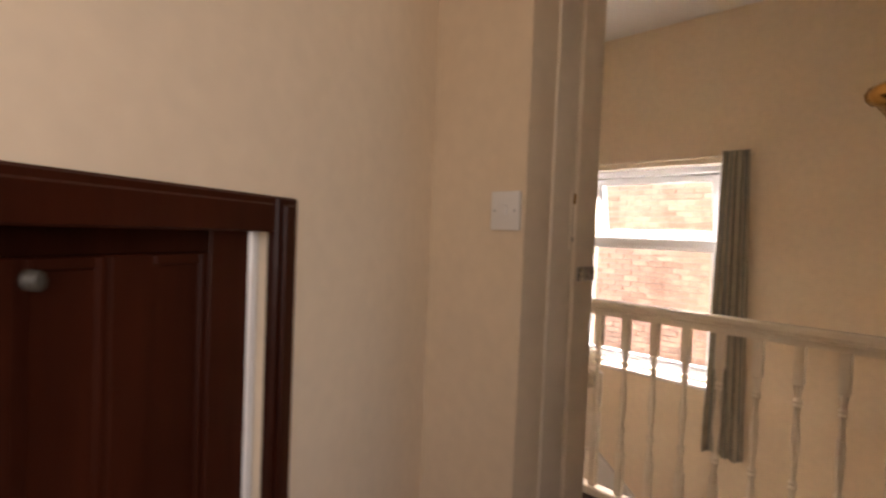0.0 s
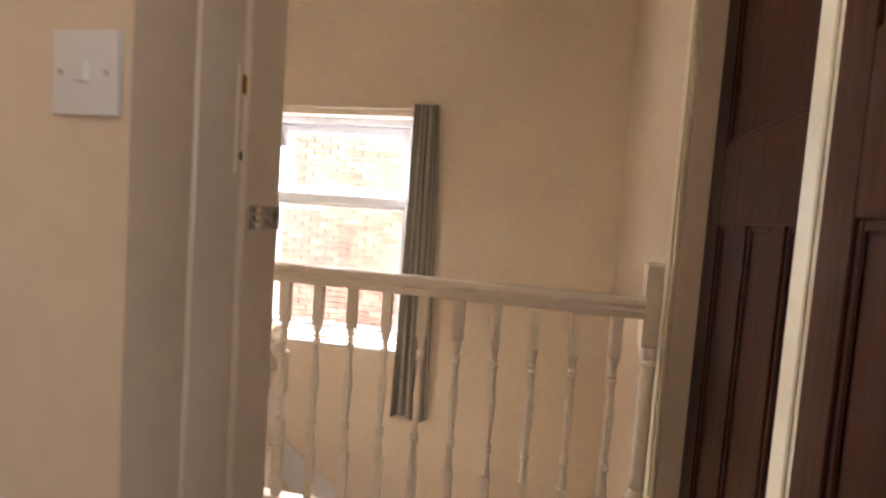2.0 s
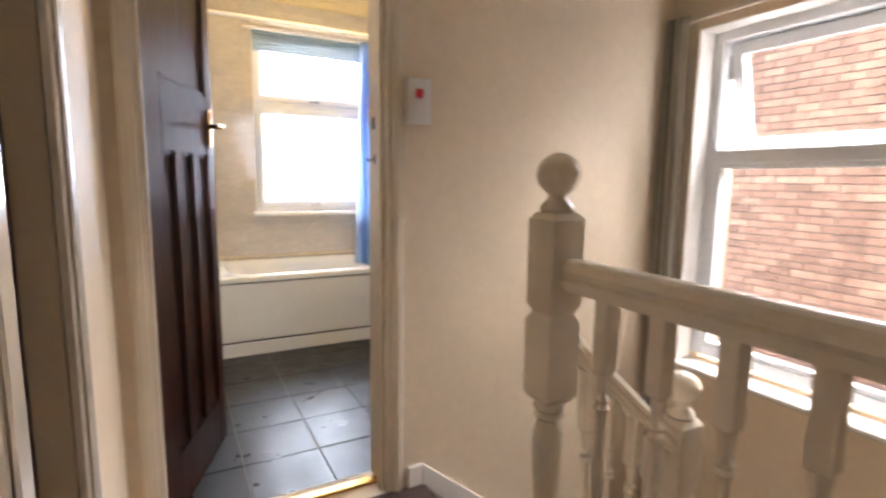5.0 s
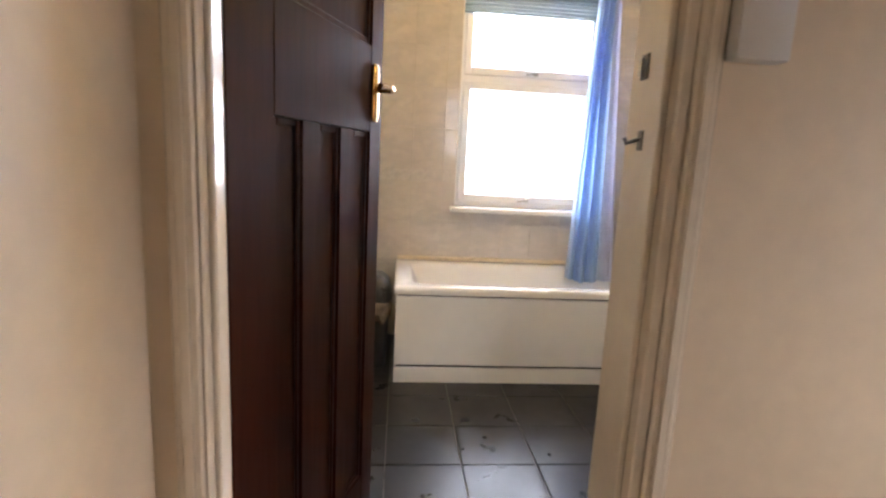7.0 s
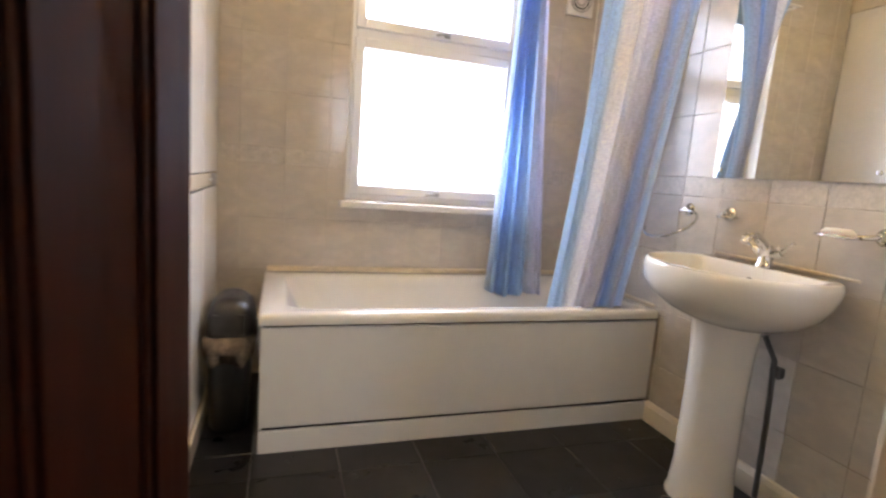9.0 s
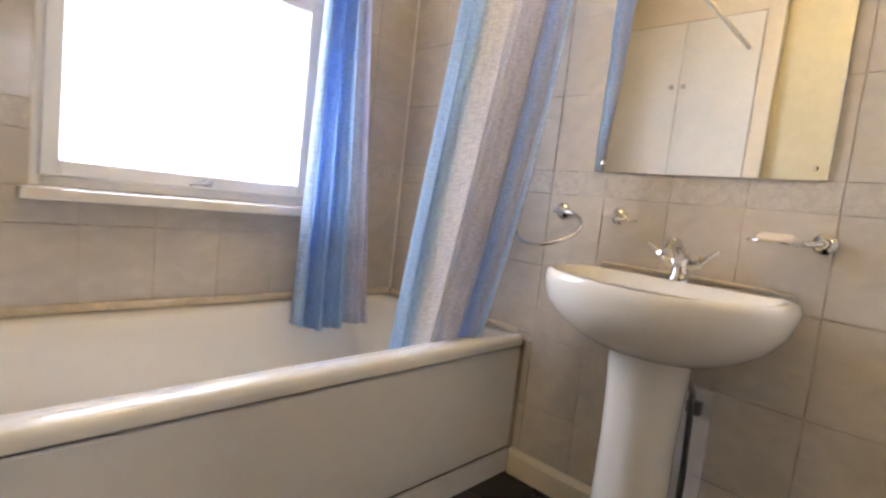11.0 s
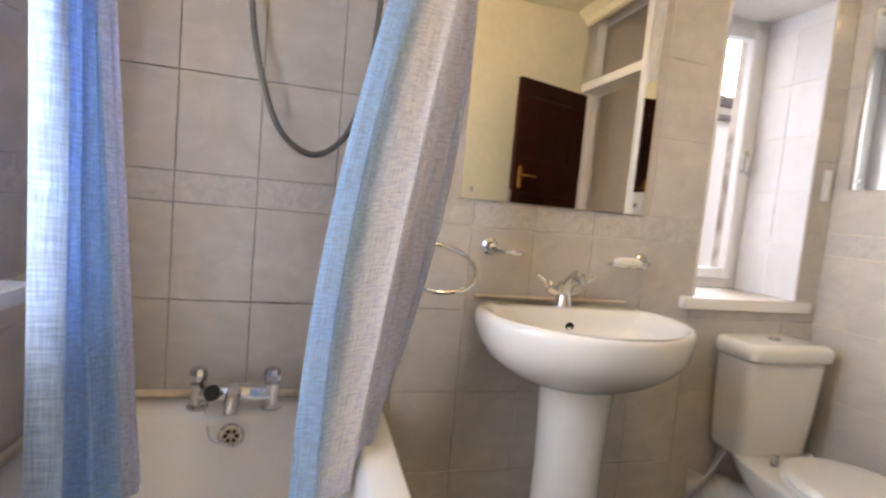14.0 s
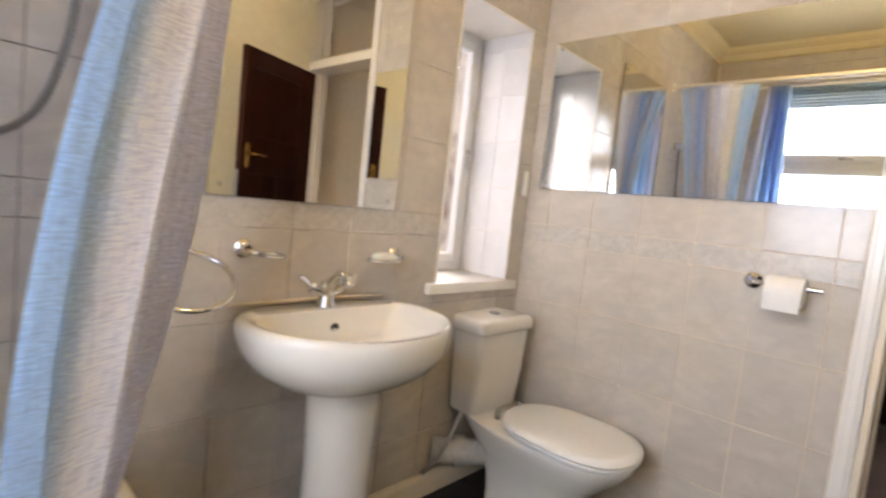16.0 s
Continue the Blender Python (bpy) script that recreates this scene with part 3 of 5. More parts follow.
# bedroom door, swung back into the bedroom
door_leaf("door_bedroom", .86, 1.98, turn(-2.125, -4.112, 172), "dark stained panelled bedroom door standing open", (1.375, M_BRASS))
door_leaf("door_landing", .766, 1.985, turn(-1.988, YSOUTH - .105, 0), "dark stained panelled door, closed, at the landing's end")
door_leaf("door_cupboard", .30, 1.97, turn(XLW - .045, -2.765, 90), "dark stained closed cupboard door on the landing")
# low cupboard door in the bedroom, a little ajar
low_door = door_leaf("door_low_cupboard", .735, 1.262, ASKEW @ turn(-3.72, YBN + .02, -1.5, .004) @ Matrix.Diagonal((.72, 1, 1, 1)), "low dark stained cupboard door, slightly ajar", None, None, "", 1.227, 1.262)
bm = bmesh.new()
add_lathe(bm, [(.004, 0), (.011, .0), (.011, .002), (.006, .004), (.006, .007), (.010, .009), (.011, .013), (.007, .016)], 16, Matrix.Translation((.315, -.002, 1.205)) @ Matrix.Rotation(radians(180), 4, "X"), "y")
local_part("knob", bm, mat("dark_bronze", (.09, .08, .065), .5, .6, vary=.2), low_door, "small dull metal knob")


def door_frame(name, axis, p, a0, a1, z1, width, depth, material, label, out=.018):
    """Architrave round an opening, on the face p of a wall (out is its side and thickness)."""
    bm = bmesh.new()
    lo, hi = min(p, p + out), max(p, p + out)
    for b0, b1, c0, c1 in ((a0 - width, a0, 0, z1 + width), (a1, a1 + width, 0, z1 + width), (a0, a1, z1, z1 + width)):
        if axis == "y":
            add_box(bm, b0, b1, lo, hi, c0, c1, .004)
            add_box(bm, b0 + .012, b1 - .012, min(p + out, p + out * 1.35), max(p + out, p + out * 1.35), c0, c1 - .012, .003)
        else:
            add_box(bm, lo, hi, b0, b1, c0, c1, .004)
            add_box(bm, min(p + out, p + out * 1.35), max(p + out, p + out * 1.35), b0 + .012, b1 - .012, c0, c1 - .012, .003)
    return solo(name, bm, material, label, "door frame", kind="structure")


askew(door_frame("trim_low_cupboard", "y", YBN, -3.725, -3.16, 1.262, .056, .02, M_WOOD, "glossy dark stained moulded frame of the low cupboard", -.02))
bm = bmesh.new()
add_box(bm, -3.19, -3.17, YBN + .004, YBN + .05, 0, 1.265, .003)
askew(solo("trim_door_stop", bm, M_WHITE, "white painted stop strip beside the low door", "door stop", kind="structure"))
# added back sheet, near-black to give the shade inside the cupboard
bm = bmesh.new()
add_box(bm, -4.0, -2.95, YBN + .5, YBN + .52, 0, 1.4)
askew(solo("wall_low_cupboard", bm, M_HOLLOW_SHADE, "near-black sheet for the shade inside the low cupboard", "wall", kind="structure"))
door_frame("trim_landing_door", "y", YSOUTH, -1.99, -1.22, 2.0, .075, .02, M_YELLOWED, "yellowed cream moulded door frame at the landing's end", .018)
door_frame("trim_cupboard_door", "x", XLW, -2.78, -2.46, 2.0, .07, .02, M_GLOSS, "cream gloss moulded frame of the cupboard door", .018)
door_frame("trim_bathroom_door", "y", YL, DBX[0], DBX[1], 2.50, .042, .02, M_GLOSS, "cream gloss moulded frame of the bathroom doorway", -.011)
bm = bmesh.new()
for x0, x1 in ((DBX[0], DBX[0] + .007), (DBX[1] - .022, DBX[1])):
    add_box(bm, x0, x1, YL - .004, YS + .006, 0, HB, .003)
add_box(bm, DBX[0] + .007, DBX[1] - .022, YL, YS + .004, 2.0, 2.06, .004)
for x0, x1 in ((DBX[0] + .007, DBX[0] + .018), (DBX[1] - .035, DBX[1] - .022)):
    add_box(bm, x0, x1, YL + .02, YL + .065, 0, 2.0, .003)
lining = solo("trim_bathroom_lining", bm, M_GLOSS, "cream white gloss lining with a fanlight bar", "door frame", kind="structure")
bm = bmesh.new()
add_box(bm, DBX[0] + .02, DBX[1] - .02, YL + .07, YL + .075, 2.06, HB)
pane = part("pane", bm, M_GLASS, lining)
pane.visible_shadow = False
door_frame("trim_bathroom_inside", "y", YS, DBX[0], DBX[1], 2.50, .05, .02, M_WHITE, "white gloss frame round the doorway inside the bathroom", .016)
bm = bmesh.new()
add_box(bm, DBX[0] + .02, DBX[1] - .02, YL + .075, YL + .115, -.004, .012, .004)
solo("trim_threshold", bm, M_BRASS, "narrow brass threshold strip between carpet and tiles", "threshold", kind="structure")
# keeper plate and hook on the bathroom lining
keeper = thing("door_catch", (DBX[1] - .022, YS - .046, 1.31), "worn dark steel keeper plate on the door lining", "catch")
bm = bmesh.new()
add_box(bm, DBX[1] - .0255, DBX[1] - .021, YS - .058, YS - .034, 1.322, 1.366, .0015)
part("plate", bm, M_HOSE, keeper)
bm = bmesh.new()
add_box(bm, DBX[1] - .031, DBX[1] - .025, YS - .044, YS - .034, 1.328, 1.36, .0015)
part("lip", bm, M_STEEL, keeper)
hook = thing("door_hook", (DBX[1] - .022, YS - .057, 1.2), "small worn steel hook screwed to the door lining", "hook")
bm = bmesh.new()
add_box(bm, DBX[1] - .025, DBX[1] - .021, YS - .066, YS - .048, 1.20, 1.235, .0015)
part("plate", bm, M_HOSE, hook)
bm = bmesh.new()
add_tube(bm, [(DBX[1] - .024, YS - .057, 1.22), (DBX[1] - .036, YS - .055, 1.216), (DBX[1] - .046, YS - .052, 1.212), (DBX[1] - .05, YS - .052, 1.222)], .004, 8)
part("arm", bm, M_HOSE, hook)

# bedroom doorway: lining, stop and hardware
bm = bmesh.new()
for y0, y1, s in ((DBED[1] - .006, DBED[1] + .03, -1), (DBED[0] - .03, DBED[0] + .006, 1)):
    add_box(bm, -2.30, XDW + .012, y0, y1, 0, 2.06, .003)
    e = y0 if s < 0 else y1
    add_box(bm, -2.20 if s < 0 else -2.118, XDW + .004, min(e, e + s * .014), max(e, e + s * .014), 0, 2.04, .003)
add_box(bm, -2.30, XDW + .012, DBED[0], DBED[1], 2.02, 2.06, .003)
solo("trim_bedroom_lining", bm, M_GLOSS, "cream white gloss lining of the bedroom doorway", "door frame", kind="structure")
bm = bmesh.new()
for y0, y1 in ((DBED[0] - .06, DBED[0]),):
    add_box(bm, -2.43, -2.41, y0, y1, 0, 2.09, .005)
add_box(bm, -2.43, -2.41, DBED[0], DBED[1], 2.03, 2.09, .005)
solo("trim_bedroom_architrave", bm, M_WALL, "cream painted frame round the bedroom doorway", "door frame", kind="structure")
yj = DBED[1] - .008
keep = thing("keep_plate", (-2.15, yj - .016, 1.17), "dull painted metal keep plate on the door lining", "keep plate")
bm = bmesh.new()
add_box(bm, -2.187, XDW + .002, yj - .0165, yj - .013, 1.152, 1.192, .001)
part("plate", bm, M_PLATE, keep)
bm = bmesh.new()
for z in (1.154, 1.167, 1.180):
    add_box(bm, -2.186, -2.166, yj - .0225, yj - .0155, z, z + .0105, .0025)
part("knuckle", bm, M_CHROME, keep, "bright worn knuckle")
latch = thing("latch_plate", (-2.20, yj, 1.32), "painted latch plate with a small brass catch", "latch plate")
bm = bmesh.new()
add_box(bm, -2.212, -2.185, yj - .003, yj + .004, 1.24, 1.41, .001)
part("plate", bm, M_GLOSS, latch)
bm = bmesh.new()
add_box(bm, -2.208, -2.19, yj - .008, yj - .003, 1.365, 1.395, .002)
part("catch", bm, M_BRASS, latch, "small brass catch")
# latch hole as a near-black patch, its shade put into the colour
bm = bmesh.new()
add_box(bm, -2.205, -2.192, yj - .0045, yj - .003, 1.262, 1.275)
part("hole", bm, M_HOLLOW_SHADE, latch)

# light switch
sw = thing("light_switch", (XBE, -3.178, 1.335), "square white plastic light switch on the cream wall", "light switch")
bm = bmesh.new()
add_box(bm, XBE - .01, XBE, -3.224, -3.132, 1.285, 1.385, .003, 2)
part("plate", bm, M_PLASTIC, sw)
bm = bmesh.new()
add_box(bm, XBE - .015, XBE - .009, -3.187, -3.169, 1.323, 1.35, .002)
part("rocker", bm, M_PLASTIC, sw)
for y in (-3.21, -3.146):
    bm = bmesh.new()
    add_lathe(bm, [(.0035, 0), (.0035, .0015)], 10, Matrix.Translation((XBE - .0115, y, 1.335)), "x")
    part("screw", bm, M_STEEL, sw)

# alarm box beside the bathroom door
box = thing("alarm_box", (-1.165, YL, 1.41), "small white wall box with a red button", "alarm box")
bm = bmesh.new()
add_box(bm, -1.205, -1.118, YL - .032, YL, 1.335, 1.485, .006, 2)
part("case", bm, M_PLASTIC, box)
bm = bmesh.new()
add_box(bm, -1.178, -1.150, YL - .037, YL - .031, 1.42, 1.45, .003)
part("button", bm, M_RED, box, "red square button")

# ---- landing window ----
def frame_ring(bm, axis, p0, p1, a0, a1, z0, z1, w, bevel=.005):
    for b0, b1, c0, c1 in ((a0, a0 + w, z0, z1), (a1 - w, a1, z0, z1), (a0 + w, a1 - w, z0, z0 + w), (a0 + w, a1 - w, z1 - w, z1)):
        if axis == "x":
            add_box(bm, p0, p1, b0, b1, c0, c1, bevel)
        else:
            add_box(bm, b0, b1, p0, p1, c0, c1, bevel)


y0, y1, z0, z1 = LW
win = thing("window_landing", (.25, -2.4, z0), "white plastic window with its top light tilted open", "window", kind="structure")
bm = bmesh.new()
frame_ring(bm, "x", .215, .285, y0, y1, z0 + .03, z1, .048)
part("frame", bm, M_UPVC, win)
bm = bmesh.new()
add_box(bm, .217, .283, y0 + .048, y1 - .048, 1.235, 1.295, .004)
part("transom", bm, M_UPVC, win)
bm = bmesh.new()
frame_ring(bm, "x", .222, .262, y0 + .046, y1 - .046, z0 + .076, 1.237, .022, .003)
part("bead", bm, M_UPVC, win)
bm = bmesh.new()
add_box(bm, .244, .25, y0 + .06, y1 - .06, z0 + .09, 1.225)
ob = part("pane", bm, M_GLASS, win)
ob.visible_shadow = False
hinge = Matrix.Translation((.27, 0, z1 - .055)) @ Matrix.Rotation(radians(-14), 4, "Y") @ Matrix.Translation((-.27, 0, -(z1 - .055)))
bm = bmesh.new()
frame_ring(bm, "x", .245, .30, y0 + .052, y1 - .052, 1.285, z1 - .05, .052, .005)
bmesh.ops.transform(bm, matrix=hinge, verts=bm.verts)
sash = part("top_sash", bm, M_UPVC, win)
bm = bmesh.new()
add_box(bm, .268, .274, y0 + .1, y1 - .1, 1.33, z1 - .095)
bmesh.ops.transform(bm, matrix=hinge, verts=bm.verts)
ob = part("pane", bm, M_GLASS, sash)
ob.visible_shadow = False
bm = bmesh.new()
add_box(bm, .225, .245, -2.47, -2.40, 1.30, 1.325, .004)
add_tube(bm, [(.235, -2.43, 1.312), (.215, -2.42, 1.315), (.205, -2.36, 1.318)], .007, 8)
bmesh.ops.transform(bm, matrix=hinge, verts=bm.verts)
handle = part("handle", bm, M_WHITE, sash)
bm = bmesh.new()
add_tube(bm, [(.27, y1 - .055, 1.66), (.31, y1 - .06, 1.56), (.36, y1 - .065, 1.44)], .006, 6)
add_box(bm, .255, .29, y1 - .06, y1 - .045, 1.60, 1.70, .003)
part("stay", bm, M_STEEL, win)
bm = bmesh.new()
add_box(bm, XE - .018, .22, y0 - .0, y1 + .0, z0 - .022, z0 + .004, .006)
part("sill", bm, M_WHITE, win)
for ya, yb, za in ((y1 - .004, y1, z0), (y0, y0 + .004, z0), (y0 + .004, y1 - .004, z1 - .004)):
    bm = bmesh.new()
    add_box(bm, XE + .003, .216, ya, yb, za, z1)
    part("reveal", bm, M_WHITE, win, "white painted window reveal")


def cloth(name, top0, top1, bot0, bot1, folds, amp, material, label, category, parent=None, width=None, group="", bow=.0, seed=0, mid=None):
    """A hanging cloth between a top line and a bottom line, by way of a middle line where given, with folds that deepen downwards and swell unevenly."""
    rnd = random.Random(seed)
    top0, top1, bot0, bot1 = (Vector(v) for v in (top0, top1, bot0, bot1))
    nu, nv = folds * 14, 36
    width = width or (bot1 - bot0).length * 1.7
    shift = [rnd.uniform(-.5, .5) for _ in range(folds + 2)]
    size = [rnd.uniform(.6, 1.3) for _ in range(folds + 2)]
    bm = bmesh.new()
    uv = bm.loops.layers.uv.new("UVMap")
    rows = []
    for j in range(nv + 1):
        v = j / nv
        row = []
        for i in range(nu + 1):
            u = i / nu
            f = u * folds
            k = int(f)
            g = f - k
            sh = shift[k] * (1 - g) + shift[min(k + 1, folds)] * g
            sz = size[k] * (1 - g) + size[min(k + 1, folds)] * g
            a, b = top0.lerp(top1, u), bot0.lerp(bot1, u)
            p = a.lerp(b, v)
            if mid:
                vm, m0, m1 = mid
                c = Vector(m0).lerp(Vector(m1), u) - a.lerp(b, vm)
                c.z = 0
                p = p + c * (v * (1 - v) / (vm * (1 - vm)))
            along = (bot1 - bot0).lerp(top1 - top0, 1 - v)
            nrm = Vector((along.y, -along.x, 0)).normalized()
            w = math.sin(2 * math.pi * f + sh * 1.6 + .5 * math.sin(3.1 * v + k)) + .28 * math.sin(4 * math.pi * f + 2.1 * v + sh * 5)
            p = p + nrm * amp * sz * w * (.62 + .38 * v) + along.normalized() * amp * .45 * math.sin(4 * math.pi * f + sh) * sz * (1 - .7 * v)
            p = p + nrm * bow * math.sin(math.pi * u)
            p.z += .012 * math.sin(2.2 * math.pi * u + seed) * v
            row.append(bm.verts.new(p))
        rows.append(row)
    length = (top0 - bot0).length
    for j in range(nv):
        for i in range(nu):
            f = bm.faces.new((rows[j][i], rows[j][i + 1], rows[j + 1][i + 1], rows[j + 1][i]))
            for lp, (ii, jj) in zip(f.loops, ((i, j), (i + 1, j), (i + 1, j + 1), (i, j + 1))):
                lp[uv].uv = (ii / nu * width, -jj / nv * length)
    if parent is not None:
        ob = part(name, bm, material, parent, label, smooth=180)
    else:
        ob = solo(name, bm, material, label, category, group, smooth=180)
    mod = ob.modifiers.new("thickness", "SOLIDIFY")
    mod.thickness = .0016
    return ob


GC = "striped curtains of the landing window"
cloth("curtain", (XE - .05, -3.075, 1.86), (XE - .05, -2.92, 1.86), (XE - .05, -3.13, -.065), (XE - .05, -2.885, -.065), 4, .022, M_DRAPE, "grey and beige striped curtain hanging past the sill", "curtain", None, .55, GC, 0, 3)
cloth("curtain", (XE - .05, -1.87, 1.855), (XE - .05, -1.775, 1.855), (XE - .05, -1.90, -.06), (XE - .05, -1.775, -.06), 3, .02, M_DRAPE, "grey and beige striped curtain in the wall corner", "curtain", None, .34, GC, 0, 5)
bm = bmesh.new()
add_box(bm, XE - .035, XE - .018, -3.09, -1.775, 1.83, 1.845, .002)
for y in (-3.0, -2.4, -1.85):
    add_box(bm, XE - .02, XE, y - .01, y + .01, 1.83, 1.85, .002)
solo("curtain_rail", bm, M_GLOSS, "thin cream curtain rail above the landing window", "curtain rail")

# ceiling rose with flex end
bm = bmesh.new()
add_lathe(bm, [(.045, 0), (.045, -.02), (.02, -.035), (.006, -.05), (.006, -.16), (.02, -.165), (.022, -.21), (.012, -.225)], 18, Matrix.Translation((-.55, -2.3, H)))
solo("pendant_lampholder", bm, M_RUBBER, "dark pendant lampholder below the landing ceiling", "ceiling lamp", smooth=50)

# ---- bathroom: windows ----
x0, x1, z0, z1 = BWN
YF = YN + .085
win = thing("window_bathroom", (-.87, YF, z0), "white frosted bathroom window above the bath", "window", kind="structure")
bm = bmesh.new()
frame_ring(bm, "y", YF, YF + .06, x0, x1, z0, z1, .04)
add_box(bm, x0 + .04, x1 - .04, YF + .002, YF + .058, 1.685, 1.745, .004)
part("frame", bm, M_UPVC, win)
for za, zb, hx in ((z0 + .032, 1.695, None), (1.738, z1 - .03, None)):
    bm = bmesh.new()
    frame_ring(bm, "y", YF - .014, YF + .03, x0 + .03, x1 - .03, za, zb, .05, .005)
    sash = part("sash", bm, M_UPVC, win)
    bm = bmesh.new()
    add_box(bm, x0 + .075, x1 - .075, YF + .012, YF + .018, za + .045, zb - .045)
    ob = part("pane", bm, M_FROST, sash)
    ob.visible_shadow = False
    bm = bmesh.new()
    add_box(bm, -.85, -.82, YF - .03, YF - .012, za + .012, za + .036, .003)
    add_tube(bm, [(-.835, YF - .03, za + .026), (-.85, YF - .04, za + .024), (-.90, YF - .042, za + .014)], .006, 8)
    h = new("handle", mesh_of("handle", bm, M_STEEL, 50))
    h.parent = sash
bm = bmesh.new()
add_box(bm, x0 - .025, x1 + .03, YN - .075, YF, z0 - .03, z0 + .002, .008, 2)
part("sill", bm, M_WHITE, win)
for xa, xb, za in ((x0, x0 + .005, z0), (x1 - .005, x1, z0), (x0 + .005, x1 - .005, z1 - .005)):
    bm = bmesh.new()
    add_box(bm, xa, xb, YN - .002, YF, za, z1)
    part("reveal", bm, M_WHITE, win)
# slatted blind drawn up under the window's head
blind = thing("window_blind", (-.87, YF - .03, z1), "pale blue grey slatted blind drawn up at the window head", "blind")
for k in range(7):
    bm = bmesh.new()
    add_box(bm, x0 + .012, x1 - .012, YF - .045, YF - .018, z1 - .03 - .022 * k, z1 - .012 - .022 * k, .004)
    part("slat", bm, mat("blind_slat", (.30, .42, .52), .45, vary=.08) if k == 0 else bpy.data.materials["blind_slat"], blind)
bm = bmesh.new()
add_box(bm, x0 - .02, x1 + .02, YN - .03, YN - .004, z1 + .005, z1 + .05, .006)
solo("trim_window_head", bm, M_GASKET, "cream wooden batten above the bathroom window", "batten", kind="structure")

y0, y1, z0, z1 = BWE
XF = .27
win = thing("window_narrow", (XF, -1.27, z0), "narrow white window in a deep white reveal", "window", kind="structure")
bm = bmesh.new()
frame_ring(bm, "x", XF, XF + .06, y0, y1, z0, z1, .045)
part("frame", bm, M_UPVC, win)
bm = bmesh.new()
frame_ring(bm, "x", XF - .012, XF + .03, y0 + .038, y1 - .038, z0 + .038, z1 - .038, .045, .005)
sash = part("sash", bm, M_UPVC, win)
bm = bmesh.new()
add_box(bm, XF + .012, XF + .018, y0 + .08, y1 - .08, z0 + .08, z1 - .08)
ob = part("pane", bm, M_GLASS, sash)
ob.visible_shadow = False
bm = bmesh.new()
add_box(bm, XF - .03, XF - .01, y0 + .05, y0 + .075, 1.34, 1.42, .004)
add_tube(bm, [(XF - .03, y0 + .062, 1.40), (XF - .045, y0 + .065, 1.39), (XF - .048, y0 + .07, 1.33)], .006, 8)
h = new("handle", mesh_of("handle", bm, M_STEEL, 50))
h.parent = sash
bm = bmesh.new()
add_box(bm, -.03, XF + .004, y0 - .045, y1 + .05, z0 - .038, z0 + .003, .007, 2)
part("sill", bm, M_WHITE, win)
bm = bmesh.new()
add_box(bm, -.004, XF, y0, y0 + .006, z0 + .003, z1)
add_box(bm, -.004, XF, y1 - .006, y1, z0 + .003, z1)
add_box(bm, -.004, XF, y0 + .006, y1 - .006, z1 - .006, z1)
part("reveal", bm, M_WHITE, win, "glossy white tiled reveal")
for ya in (y0 + .006, y1 - .010):
    for xa, xb in ((-.004, .128), (.131, XF - .002)):
        for zz in range(6):
            za, zb = z0 + .005 + .2 * zz, min(z0 + .202 + .2 * zz, z1 - .008)
            if zb - za > .02:
                bm = bmesh.new()
                add_box(bm, xa, xb, ya, ya + .004, za, zb, .0012)
                part("tile", bm, M_REVEAL, win)

# ---- bath ----
def rounded(x0, x1, y0, y1, r, z, n=5):
    pts = []
    for cx, cy, a0 in ((x1 - r, y1 - r, 0), (x0 + r, y1 - r, 90), (x0 + r, y0 + r, 180), (x1 - r, y0 + r, 270)):
        for k in range(n + 1):
            a = radians(a0 + 90 * k / n)
            pts.append((cx + r * math.cos(a), cy + r * math.sin(a), z))
    return pts


RIM = .524
bath = thing("bath", (-.85, .39, 0), "white acrylic bath with a plain white panel", "bath")
bm = bmesh.new()
yb = YN - .004
loops = [rounded(-1.70, -.002, 0, yb, .012, RIM - .04), rounded(-1.702, -.002, -.002, yb, .014, RIM - .02), rounded(-1.70, -.002, 0, yb, .02, RIM - .006), rounded(-1.692, -.006, .008, yb - .006, .03, RIM),
         rounded(-1.612, -.125, .075, yb - .075, .10, RIM - .002), rounded(-1.60, -.135, .085, yb - .085, .11, RIM - .014), rounded(-1.585, -.142, .095, yb - .095, .12, RIM - .05),
         rounded(-1.50, -.165, .12, yb - .12, .13, .30), rounded(-1.43, -.185, .135, yb - .135, .14, .17), rounded(-1.36, -.22, .17, yb - .17, .13, .125), rounded(-1.25, -.32, .26, yb - .26, .1, .118)]
add_loft(bm, loops, open_start=True)
part("tub", bm, M_BATH, bath, smooth=50)
bm = bmesh.new()
add_box(bm, -1.692, -.004, .006, .02, .098, RIM - .05, .003)
part("front_panel", bm, M_PANEL, bath)
bm = bmesh.new()
add_box(bm, -1.692, -.004, .004, .018, 0, .086, .002)
part("plinth", bm, M_PANEL, bath)
# added strip whose near-black colour is the shade in the panel joint
bm = bmesh.new()
add_box(bm, -1.69, -.006, .022, .03, .06, RIM - .042)
part("batten", bm, M_HOLLOW_SHADE, bath, "near-black strip for the shade behind the panel joints", smooth=0)
bm = bmesh.new()
add_box(bm, -1.69, -.02, YN - .02, YN - .005, RIM - .002, RIM + .026, .006)
part("sealant", bm, M_GASKET, bath, "yellowed sealant along the wall")
bm = bmesh.new()
add_box(bm, -.018, -.003, .03, YN - .021, RIM - .002, RIM + .02, .006)
part("sealant", bm, M_GASKET, bath, "yellowed sealant along the wall")
bm = bmesh.new()
add_box(bm, -1.692, -1.68, .021, yb, 0, RIM - .047, .002)
part("end_panel", bm, M_PANEL, bath)
bm = bmesh.new()
add_box(bm, XB - .013, XB - .003, YN - .013, YN - .003, RIM + .02, HB - .1, .004)
